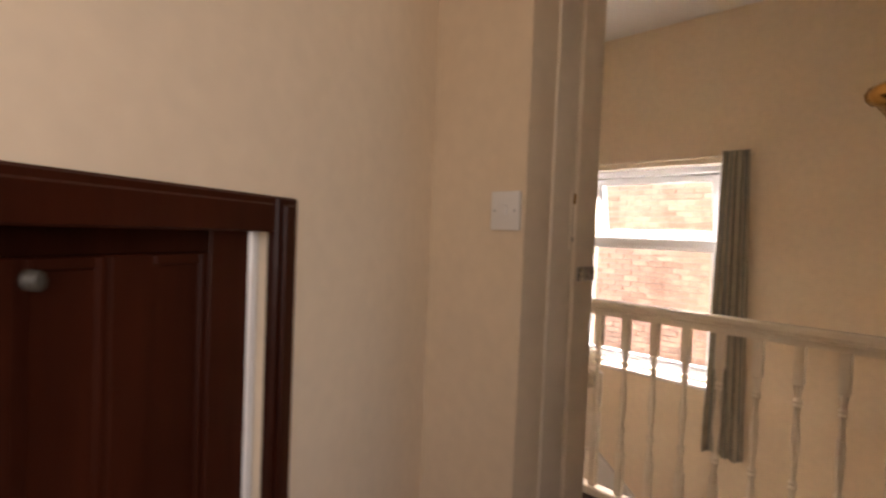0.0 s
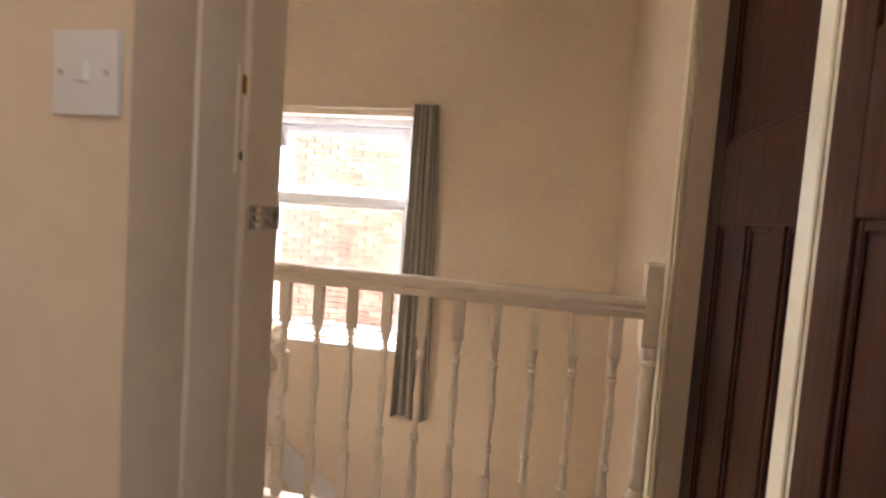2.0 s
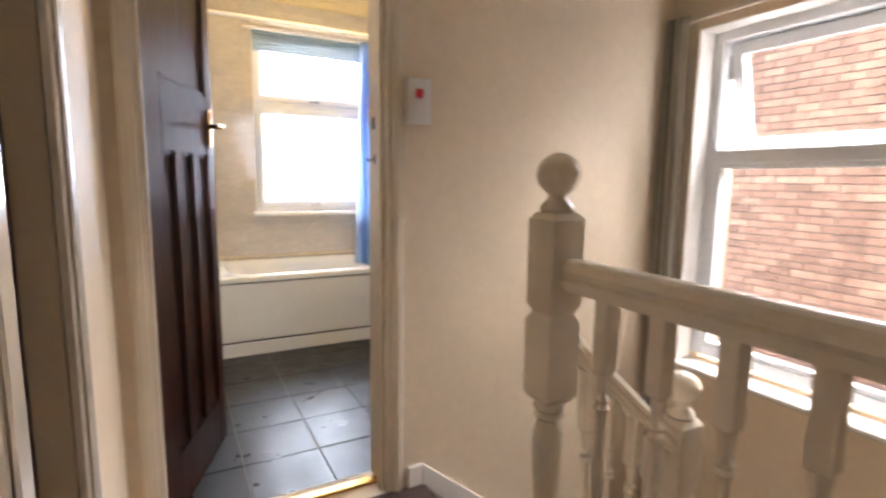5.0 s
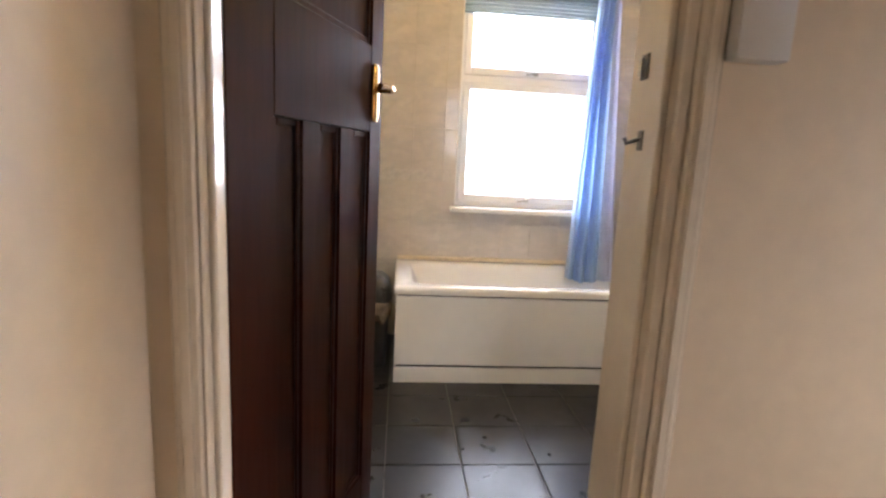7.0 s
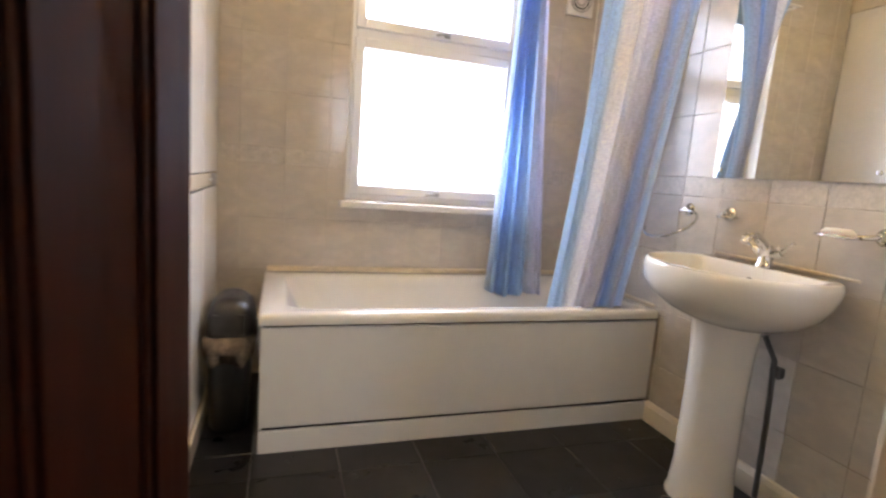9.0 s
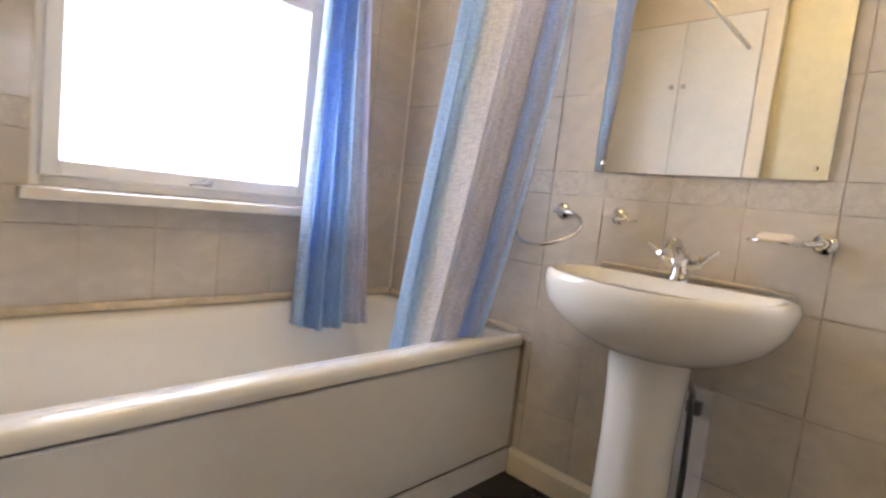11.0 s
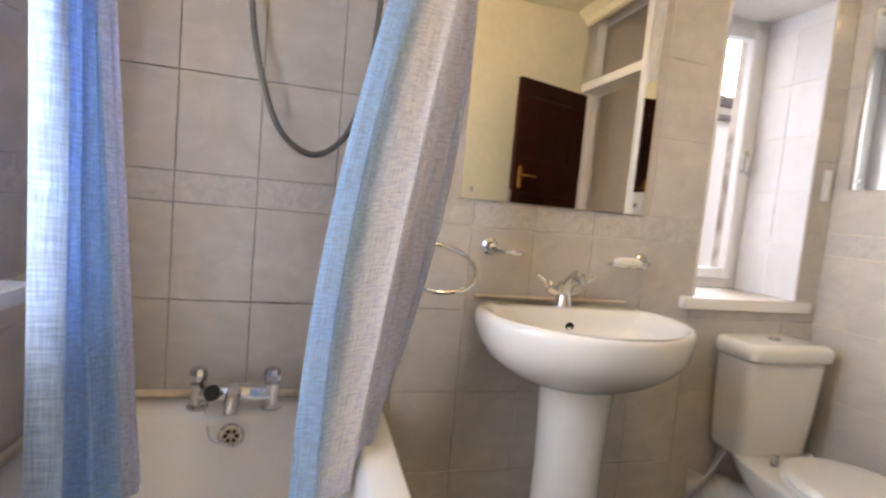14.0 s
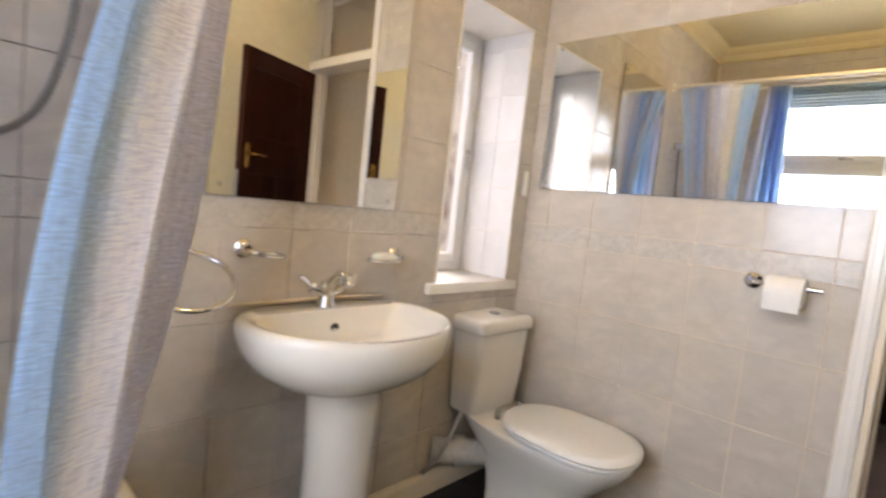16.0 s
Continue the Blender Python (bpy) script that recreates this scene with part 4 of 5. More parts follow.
solo("trim_corner_sealant", bm, M_WHITE, "white sealant bead in the tiled corner", "sealant", kind="structure")
ovf = thing("bath_overflow", (-.143, .383, .477), "round chrome bath overflow with plug chain", "bath overflow")
bm = bmesh.new()
tilt = Matrix.Translation((-.146, .383, .477)) @ Matrix.Rotation(radians(-6), 4, "Y")
add_lathe(bm, [(.031, .004), (.031, -.004), (.026, -.008), (.022, -.006), (.022, -.002)], 24, tilt, "x")
part("ring", bm, M_CHROME, ovf, smooth=40)
bm = bmesh.new()
add_lathe(bm, [(.0225, 0), (.0225, -.0025)], 24, tilt, "x")
part("grate", bm, M_STEEL, ovf)
# grate holes as near-black discs in place of their inner shade
for k in range(6):
    bm = bmesh.new()
    a = k * math.pi / 3
    add_lathe(bm, [(.0052, -.0026), (.0052, -.0034)], 10, tilt @ Matrix.Translation((0, .0135 * math.cos(a), .0135 * math.sin(a))), "x")
    part("hole", bm, M_HOLLOW_SHADE, ovf)
bm = bmesh.new()
add_tube(bm, [(-.10, .455, RIM + .03), (-.122, .45, RIM - .004), (-.155, .43, .472), (-.158, .41, .462), (-.152, .393, .467)], .0022, 6)
part("chain", bm, M_STEEL, ovf)

# bath mixer
tap = thing("bath_mixer_tap", (-.085, .385, RIM), "chrome bath mixer tap with two turning heads", "tap")
for y in (.475, .297):
    bm = bmesh.new()
    add_lathe(bm, [(.027, RIM), (.027, RIM + .006), (.017, RIM + .012), (.017, RIM + .05), (.02, RIM + .055), (.02, RIM + .064), (.012, RIM + .07)], 18, Matrix.Translation((-.085, y, 0)))
    leg = part("pillar", bm, M_CHROME, tap, smooth=40)
    bm = bmesh.new()
    prof = [(.010, RIM + .068), (.021, RIM + .074), (.023, RIM + .09), (.019, RIM + .104), (.008, RIM + .11)]
    add_lathe(bm, prof, 10, Matrix.Translation((-.085, y, 0)))
    h = part("head", bm, M_CHROME, leg, smooth=20)
bm = bmesh.new()
add_tube(bm, [(-.085, .475, RIM + .036), (-.09, .43, RIM + .038), (-.095, .385, RIM + .042), (-.09, .34, RIM + .038), (-.085, .297, RIM + .036)], lambda q: .016 + .012 * math.sin(math.pi * q), 14)
part("body", bm, M_CHROME, tap, smooth=60)
bm = bmesh.new()
add_tube(bm, [(-.09, .385, RIM + .045), (-.13, .385, RIM + .05), (-.165, .385, RIM + .04), (-.178, .385, RIM + .018)], lambda q: .021 - .006 * q, 14)
part("spout", bm, M_CHROME, tap, smooth=60)
bm = bmesh.new()
add_lathe(bm, [(.016, 0), (.02, .006), (.02, .03), (.014, .036)], 14, Matrix.Translation((-.10, .435, RIM + .045)) @ Matrix.Rotation(radians(-70), 4, "Y"))
part("diverter", bm, M_RUBBER, tap, "black plastic diverter knob")

# shower hose and bracket
hose = thing("shower_hose", (-.03, .25, 1.2), "looping ribbed steel shower hose on the tiles", "shower hose")
bm = bmesh.new()
ctrl = [(-.03, .425, 2.05), (-.035, .42, 1.8), (-.04, .405, 1.56), (-.045, .375, 1.39), (-.05, .32, 1.25), (-.05, .235, 1.195), (-.05, .155, 1.25), (-.045, .108, 1.39), (-.04, .09, 1.55), (-.035, .085, 1.70)]
pts = []
for i in range(len(ctrl) - 1):
    p0, p1, p2, p3 = (Vector(ctrl[max(0, min(len(ctrl) - 1, i + k))]) for k in (-1, 0, 1, 2))
    for k in range(26):
        t = k / 26
        pts.append(.5 * ((2 * p1) + (p2 - p0) * t + (2 * p0 - 5 * p1 + 4 * p2 - p3) * t * t + (3 * p1 - p0 - 3 * p2 + p3) * t ** 3))
add_tube(bm, pts, lambda q: .0075 + (.0012 if int(q * (len(pts) - 1) + .5) % 2 else -.0008), 8)
part("hose", bm, M_HOSE, hose, smooth=70)
bm = bmesh.new()
add_box(bm, -.03, 0, .065, .105, 1.70, 1.75, .006)
add_lathe(bm, [(.012, 0), (.014, .03), (.016, .05)], 14, Matrix.Translation((-.04, .085, 1.70)))
part("bracket", bm, M_CHROME, hose)

# ---- curtains over the bath ----
rail_b = thing("shower_rail", (-.9, -.03, 2.085), "thin white shower curtain rail across the bath", "curtain rail")
bm = bmesh.new()
add_tube(bm, [(-.006, -.06, 2.085), (-.9, -.06, 2.085), (-1.915, -.06, 2.085)], .0125, 12)
part("rod", bm, M_WHITE, rail_b)
for x in (-.004, -1.917):
    bm = bmesh.new()
    add_lathe(bm, [(.028, -.004), (.028, .004)], 18, Matrix.Translation((x, -.06, 2.085)), "x")
    part("flange", bm, M_WHITE, rail_b)
for k in range(9):
    x = -.07 - .052 * k
    bm = bmesh.new()
    add_tube(bm, [(x, -.06 + .02 * math.cos(a), 2.077 + .022 * math.sin(a)) for a in [2 * math.pi * q / 14 for q in range(14)]], .0022, 6, closed=True)
    part("ring", bm, M_PLASTIC, rail_b)
cloth("shower_curtain", (-.05, -.07, 2.065), (-.50, -.06, 2.065), (-.15, .09, .49), (-.45, .225, .445), 4, .021, M_SHOWER, "blue, grey and white striped shower curtain, drawn aside", "shower curtain", None, .95, "", -.065, 11, (.38, (-.165, -.12, 0), (-.415, .12, 0)))
cloth("window_curtain", (-.51, .665, 2.23), (-.38, .66, 2.23), (-.60, .60, .46), (-.31, .535, .452), 4, .034, M_BLUECLOTH, "sheer blue striped curtain hanging into the bath", "curtain", None, .9, "", 0, 21)
bm = bmesh.new()
add_tube(bm, [(-1.40, .70, 2.235), (-.2, .70, 2.235)], .009, 10)
for x in (-1.38, -.22):
    add_tube(bm, [(x, .70, 2.235), (x, YN, 2.235)], .007, 8)
solo("window_curtain_rod", bm, M_WHITE, "thin white rod holding the window curtain", "curtain rail")

# ---- extractor fan ----
fan = thing("extractor_fan", (-.125, YN, 2.03), "square white extractor fan with a round grille", "fan")
bm = bmesh.new()
add_box(bm, -.205, -.045, YN - .022, YN, 1.955, 2.115, .008, 2)
part("case", bm, M_PLASTIC, fan)
for r in (.028, .045, .060):
    bm = bmesh.new()
    add_tube(bm, [(-.125 + r * math.cos(a), YN - .024, 2.035 + r * math.sin(a)) for a in [2 * math.pi * k / 28 for k in range(28)]], .004, 6, closed=True)
    part("grille_ring", bm, M_RUBBER if r == .045 else M_PIPE, fan)

# ---- basin ----
YC = -.525
def basin_loop(s, z, cx=-.228, back=-.006, hx=.228, hy=.300, n=44, power=2.4):
    pts = []
    for k in range(n):
        a = 2 * math.pi * k / n
        c, q = math.cos(a), math.sin(a)
        x = cx + s * hx * math.copysign(abs(c) ** (2 / power), c)
        y = YC + s * hy * (1 + .15 * c) * math.copysign(abs(q) ** (2 / power), q)
        pts.append((min(x, back), y, z))
    return pts


basin = thing("wash_basin", (-.22, YC, 0), "white ceramic pedestal basin below the mirror", "wash basin")
bm = bmesh.new()
add_loft(bm, [basin_loop(.36, .632, -.20), basin_loop(.54, .645, -.207), basin_loop(.72, .672, -.215), basin_loop(.87, .708, -.225), basin_loop(.96, .752, -.233), basin_loop(.995, .79), basin_loop(1.0, .808), basin_loop(.985, .822), basin_loop(.955, .827),
              basin_loop(.90, .826, -.25, -.118), basin_loop(.865, .818, -.252, -.122), basin_loop(.80, .78, -.252, -.128), basin_loop(.66, .735, -.252, -.135), basin_loop(.42, .705, -.25, -.15), basin_loop(.14, .697, -.245, -.16)])
part("bowl", bm, M_CERAMIC, basin, smooth=55)
bm = bmesh.new()
n = 28
add_loft(bm, [[(-.20 + rx * math.cos(2 * math.pi * k / n), YC + ry * math.sin(2 * math.pi * k / n), z) for k in range(n)]
              for rx, ry, z in ((.115, .112, 0), (.115, .112, .012), (.108, .103, .03), (.10, .096, .12), (.097, .093, .40), (.10, .098, .55), (.11, .105, .63), (.12, .115, .645))])
part("pedestal", bm, M_CERAMIC, basin, smooth=50)
# overflow hole: a solid piece coloured as the shade inside it
bm = bmesh.new()
add_lathe(bm, [(.013, .002), (.013, -.002), (.0095, -.003), (.0095, 0)], 16, Matrix.Translation((-.130, YC, .775)) @ Matrix.Rotation(radians(-12), 4, "Y"), "x")
part("overflow", bm, M_HOLLOW_SHADE, basin, "overflow hole, its inner shade a near-black disc")
bm = bmesh.new()
add_tube(bm, [(-.012, YC - .26, .832), (-.009, YC, .834), (-.012, YC + .26, .832)], .006, 6)
part("sealant", bm, M_GASKET, basin, "yellowed sealant along the wall")
bm = bmesh.new()
add_tube(bm, [(-.03, YC - .075, .02), (-.04, YC - .078, .3), (-.05, YC - .075, .52), (-.08, YC - .05, .60)], .009, 8)
add_box(bm, -.05, -.02, YC - .1, YC - .06, .46, .50, .006)
part("pipe", bm, M_HOSE, basin, "dark dull water pipe behind the pedestal")

tap = thing("basin_mixer_tap", (-.075, YC, .827), "chrome basin mixer tap with two levers", "tap")
bm = bmesh.new()
add_lathe(bm, [(.03, .826), (.03, .832), (.024, .84), (.022, .87), (.026, .885), (.018, .90)], 18, Matrix.Translation((-.075, YC, 0)))
part("body", bm, M_CHROME, tap, smooth=40)
bm = bmesh.new()
add_tube(bm, [(-.075, YC, .87), (-.10, YC, .905), (-.135, YC, .928), (-.165, YC, .925), (-.182, YC, .905)], lambda q: .017 - .004 * q, 14)
part("spout", bm, M_CHROME, tap, smooth=60)
for s in (-1, 1):
    bm = bmesh.new()
    add_tube(bm, [(-.075, YC + s * .012, .865), (-.072, YC + s * .035, .872), (-.070, YC + s * .05, .88)], .013, 12)
    add_tube(bm, [(-.070, YC + s * .048, .88), (-.075, YC + s * .07, .90), (-.08, YC + s * .095, .918)], lambda q: .009 - .004 * q, 10)
    add_tube(bm, [(-.070, YC + s * .05, .884), (-.095, YC + s * .056, .895)], .006, 8)
    part("lever", bm, M_CHROME, tap, smooth=60)

# ---- mirrors ----
def wall_mirror(name, axis, p, a0, a1, z0, z1, label):
    m = thing(name, ((p, (a0 + a1) / 2, z0) if axis == "x" else ((a0 + a1) / 2, p, z0)), label, "mirror")
    bm = bmesh.new()
    if axis == "x":
        add_box(bm, p - .005, p - .0005, a0, a1, z0, z1, .0012)
    else:
        add_box(bm, a0, a1, p + .0005, p + .005, z0, z1, .0012)
    part("glass", bm, M_MIRROR, m, smooth=0)
    for a in (a0 + .03, a1 - .03):
        for z in (z0 + .03, z1 - .03):
            bm = bmesh.new()
            if axis == "x":
                add_lathe(bm, [(.008, -.0052), (.0075, -.008), (.004, -.009)], 12, Matrix.Translation((p, a, z)), "x")
            else:
                add_lathe(bm, [(.008, .0052), (.0075, .008), (.004, .009)], 12, Matrix.Translation((a, p, z)), "y")
            part("screw", bm, M_CHROME, m)
    return m


wall_mirror("wall_mirror", "x", XB - .006, -.81, -.19, 1.12, 2.04, "frameless mirror screwed to the tiles above the basin")
wall_mirror("wall_mirror", "y", YS + .006, -1.245, -.062, 1.275, 1.90, "wide frameless mirror on the tiled wall")

# ---- chrome fittings ----
def rose(bm, x, y, z, axis="x", s=1):
    prof = [(.026, 0), (.026, .004), (.02, .01), (.014, .014), (.011, .03)]
    if axis == "x":
        add_lathe(bm, [(r, -h) for r, h in prof], 18, Matrix.Translation((x, y, z)), "x")
    else:
        add_lathe(bm, [(r, h) for r, h in prof], 18, Matrix.Translation((x, y, z)), "y")


XT = XB - .006
ring = thing("towel_ring", (XT, -.095, .985), "open chrome towel ring on the tiles", "towel ring")
bm = bmesh.new()
rose(bm, XT, -.095, .985)
part("mount", bm, M_CHROME, ring, smooth=40)
bm = bmesh.new()
tilt = Matrix.Translation((XT - .03, -.115, .982)) @ Matrix.Rotation(radians(-34), 4, "Y")
add_tube(bm, [tilt @ Vector((-.10 + .10 * math.cos(a), .10 * math.sin(a) * 1.08, 0)) for a in [radians(20 - 13 * k) for k in range(21)]], .006, 10)
part("hoop", bm, M_CHROME, ring, smooth=60)

holder = thing("tumbler_holder", (XT, -.297, .985), "empty chrome tumbler holder on the tiles", "holder")
bm = bmesh.new()
rose(bm, XT, -.297, .985)
part("mount", bm, M_CHROME, holder, smooth=40)
bm = bmesh.new()
add_tube(bm, [(XT - .065 + .034 * math.cos(a), -.345 + .034 * math.sin(a), .975) for a in [2 * math.pi * k / 24 for k in range(24)]], .0045, 8, closed=True)
add_tube(bm, [(XT - .02, -.297, .985), (XT - .04, -.305, .978), (XT - .05, -.318, .976)], .007, 8)
part("loop", bm, M_CHROME, holder, smooth=60)

dish = thing("soap_dish", (XT, -.826, .968), "chrome soap dish on a bracket", "soap dish")
bm = bmesh.new()
rose(bm, XT, -.826, .968)
part("mount", bm, M_CHROME, dish, smooth=40)
bm = bmesh.new()
add_tube(bm, [(XT - .025, -.826, .968), (XT - .05, -.82, .966), (XT - .06, -.79, .962)], .008, 8)
add_tube(bm, [(XT - .062 + .036 * math.cos(a), -.735 + .06 * math.sin(a), .96) for a in [2 * math.pi * k / 28 for k in range(28)]], .0045, 8, closed=True)
for k in range(4):
    add_tube(bm, [(XT - .093, -.775 + .026 * k, .956), (XT - .031, -.775 + .026 * k, .956)], .0025, 6)
part("rack", bm, M_CHROME, dish, smooth=60)
bm = bmesh.new()
add_loft(bm, [rounded(XT - .088 + e, XT - .036 - e, -.78 + e, -.695 - e, .02, z, 5) for e, z in ((.006, .9585), (0, .964), (0, .974), (.008, .982))])
solo("soap_bar", bm, M_SOAP, "used cream bar of soap on the soap dish", "soap", smooth=60)

roll = thing("toilet_roll_holder", (-.925, YS + .006, 1.02), "chrome toilet roll holder on the tiled wall", "toilet roll holder")
bm = bmesh.new()
rose(bm, -.925, YS + .006, 1.02, "y")
part("mount", bm, M_CHROME, roll, smooth=40)
bm = bmesh.new()
add_tube(bm, [(-.925, YS + .03, 1.02), (-.93, YS + .062, 1.02), (-.95, YS + .07, 1.02), (-1.05, YS + .07, 1.02), (-1.12, YS + .07, 1.02)], .007, 10)
part("bar", bm, M_CHROME, roll, smooth=60)
bm = bmesh.new()
add_lathe(bm, [(.02, -1.075), (.044, -1.075), (.046, -1.07), (.046, -.98), (.044, -.975), (.02, -.975)], 26, Matrix.Translation((0, YS + .07, 1.005)), "x")
add_box(bm, -1.073, -.977, YS + .114, YS + .1152, .945, 1.006)
solo("toilet_roll", bm, M_PAPER, "half used white toilet roll on its holder", "toilet roll", smooth=50)

bm = bmesh.new()
add_box(bm, -.014, XB - .001, -1.572, -1.545, 1.235, 1.345, .004, 2)
solo("wall_plate", bm, M_PLASTIC, "narrow white plastic plate on the tiles", "wall plate")

# ---- toilet ----
YT = -1.325
toilet = thing("toilet", (-.35, YT, 0), "white ceramic close coupled toilet, lid closed", "toilet")
bm = bmesh.new()
add_loft(bm, [rounded(-.172 + e, -.012, YT - .162 + e, YT + .162 - e, .03, z, 5) for e, z in ((.03, .352), (.018, .366), (.008, .49), (0, .685))])
part("cistern", bm, M_CERAMIC, toilet, smooth=50)
bm = bmesh.new()
add_loft(bm, [rounded(-.186 + e, -.008, YT - .176 + e, YT + .176 - e, .035, z, 5) for e, z in ((.006, .684), (0, .69), (0, .722), (.006, .734), (.022, .742))])
lid = part("cistern_lid", bm, M_CERAMIC, toilet, smooth=50)
bm = bmesh.new()
add_lathe(bm, [(.021, .740), (.021, .746), (.016, .749), (.004, .749)], 18, Matrix.Translation((-.095, YT, 0)))
part("flush_button", bm, M_CHROME, lid, smooth=40)


def pan_loop(x0, x1, half, z, n=36, p=2.3):
    cx, hx = (x0 + x1) / 2, (x1 - x0) / 2
    out = []
    for k in range(n):
        a = 2 * math.pi * k / n
        c, q = math.cos(a), math.sin(a)
        w = half * (1 - .10 * (c if c < 0 else -c * .3))
        out.append((cx + hx * math.copysign(abs(c) ** (2 / p), c), YT + w * math.copysign(abs(q) ** (2 / p), q), z))
    return out


bm = bmesh.new()
add_loft(bm, [pan_loop(-.60, -.17, .115, 0), pan_loop(-.60, -.17, .115, .02), pan_loop(-.57, -.165, .095, .06), pan_loop(-.56, -.15, .09, .15), pan_loop(-.62, -.12, .12, .23), pan_loop(-.70, -.05, .158, .305), pan_loop(-.722, -.03, .172, .342), pan_loop(-.722, -.02, .174, .356), pan_loop(-.712, -.03, .166, .364)])
part("pan", bm, M_CERAMIC, toilet, smooth=55)
bm = bmesh.new()
add_loft(bm, [pan_loop(-.73, -.245, .18, .366), pan_loop(-.737, -.24, .186, .372), pan_loop(-.737, -.24, .186, .38), pan_loop(-.73, -.245, .18, .384)])
part("seat", bm, M_PLASTIC, toilet, smooth=50)
bm = bmesh.new()
add_loft(bm, [pan_loop(-.735, -.242, .184, .386), pan_loop(-.74, -.238, .188, .392), pan_loop(-.735, -.242, .184, .402), pan_loop(-.70, -.262, .162, .409), pan_loop(-.58, -.32, .08, .412)])
part("lid", bm, M_PLASTIC, toilet, smooth=55)
for s in (-1, 1):
    bm = bmesh.new()
    add_lathe(bm, [(.013, .362), (.013, .394), (.009, .40)], 14, Matrix.Translation((-.222, YT + s * .075, 0)))
    part("hinge", bm, M_CHROME, toilet)
bm = bmesh.new()
add_tube(bm, [(-.17, YT + .03, .20), (-.11, YT + .09, .19), (-.05, YT + .16, .185), (-.01, YT + .20, .185)], .052, 16)
add_tube(bm, [(-.10, YT + .10, .19), (-.07, YT + .135, .188)], .062, 16)
part("waste_pipe", bm, M_PIPE, toilet, "stained grey waste pipe", smooth=60)
bm = bmesh.new()
add_tube(bm, [(-.01, YT + .24, .10), (-.06, YT + .22, .16), (-.09, YT + .18, .28), (-.09, YT + .12, .38)], .008, 8)
part("supply_pipe", bm, M_STEEL, toilet)

# ---- bin ----
trash = thing("swing_bin", (-1.81, .33, 0), "black plastic swing bin with a clear liner", "bin")
BIN = (-1.898, -1.722, .17, .47)


def bin_loop(e, z, r=.06):
    return rounded(BIN[0] + e, BIN[1] - e, BIN[2] + e, BIN[3] - e, r, z, 6)


bm = bmesh.new()
add_loft(bm, [bin_loop(.02, 0), bin_loop(.016, .01), bin_loop(.004, .36)])
part("body", bm, M_BLACK, trash, smooth=50)
bm = bmesh.new()
loops = []
for e, z, drop in ((.004, .29, .03), (-.006, .315, .022), (-.008, .37, .004), (.002, .386, .002)):
    loops.append([(x + .004 * math.sin(9 * i), y + .004 * math.cos(7 * i), zz + drop * math.sin(1.3 * i)) for i, (x, y, zz) in enumerate(bin_loop(e, z))])
add_loft(bm, loops)
part("liner", bm, M_BAG, trash, "crumpled translucent bin liner", smooth=60)
bm = bmesh.new()
add_loft(bm, [bin_loop(0, .384), bin_loop(-.002, .41), bin_loop(.004, .45), bin_loop(.016, .485), bin_loop(.034, .508, .05), bin_loop(.056, .52, .03), bin_loop(.075, .523, .012)])
part("lid", bm, M_BLACK, trash, smooth=50)
bm = bmesh.new()
add_loft(bm, [[(BIN[0] + .03 + .116 * a, BIN[2] - .004 + t + .016 * q, .40 + .07 * q) for a, q in ((0, 0), (1, 0), (1, 1), (0, 1))] for t in (0, .012)])
part("flap", bm, M_BLACK, trash, smooth=30)

# ---- built-in cupboard ----
cup = thing("airing_cupboard", (-2.1, .3, 0), "white painted built-in cupboard with upper and lower doors", "cupboard")
bm = bmesh.new()
add_box(bm, -2.3, XW - .02, -.22, YN, 0, HB - .002)
part("carcass", bm, M_WHITE, cup, smooth=0)
bm = bmesh.new()
add_box(bm, XW - .02, XW, -.22, -.13, 0, HB - .004, .003)
add_box(bm, XW - .02, XW, -.13, YN, .93, .985, .003)
add_box(bm, XW - .02, XW, -.13, YN, 0, .085, .003)
add_box(bm, XW - .02, XW, -.13, YN, 2.3, HB - .004, .003)
part("face_frame", bm, M_GLOSS, cup)
for y0, y1, z0, z1 in ((-.125, .32, .99, 2.295), (.325, YN - .01, .99, 2.295), (-.125, .32, .09, .925), (.325, YN - .01, .09, .925)):
    bm = bmesh.new()
    add_box(bm, XW - .016, XW + .004, y0, y1, z0, z1, .003)
    d = part("door", bm, M_WHITE, cup)
    if z0 > .5:
        bm = bmesh.new()
        add_lathe(bm, [(.008, 0), (.008, .012), (.015, .018), (.016, .026), (.008, .03)], 14, Matrix.Translation((XW + .004, (y1 - .035) if y0 < 0 else (y0 + .035), 1.88)), "x")
        part("knob", bm, M_STEEL, d)
bm = bmesh.new()
add_box(bm, XW + .001, XW + .005, .50, .67, .953, .961, .001)
add_box(bm, XW + .002, XW + .02, .575, .60, .935, .982, .003)
part("latch", bm, M_STEEL, cup, "small steel latch")
bm = bmesh.new()
add_box(bm, -2.3, -1.965, YS - .006, -.222, 0, HB - .001)
solo("wall_west_pier", bm, M_PIER, "cream painted wall behind the bathroom door", "wall", kind="structure", smooth=0)

# skirting of the bathroom
bm = bmesh.new()
add_box(bm, -.02, XB, YS + .012, -.004, 0, .082, .004)
add_loft(bm, [[(-.02, y, .082), (-.002, y, .082), (-.002, y, .098), (-.010, y, .096)] for y in (YS + .012, -.004)])
add_box(bm, XW, XW + .018, -.22, YN - .01, 0, .085, .004)
solo("baseboard_bathroom", bm, M_GLOSS, "cream gloss skirting board under the tiles", "baseboard", kind="structure")

# round lamp on the bathroom ceiling
lamp_b = thing("ceiling_lamp", (-1.0, -.45, HB), "small round warm ceiling lamp, lit", "ceiling lamp")
bm = bmesh.new()
add_lathe(bm, [(.11, 0), (.11, -.018), (.10, -.022)], 28, Matrix.Translation((-1.0, -.45, HB)))
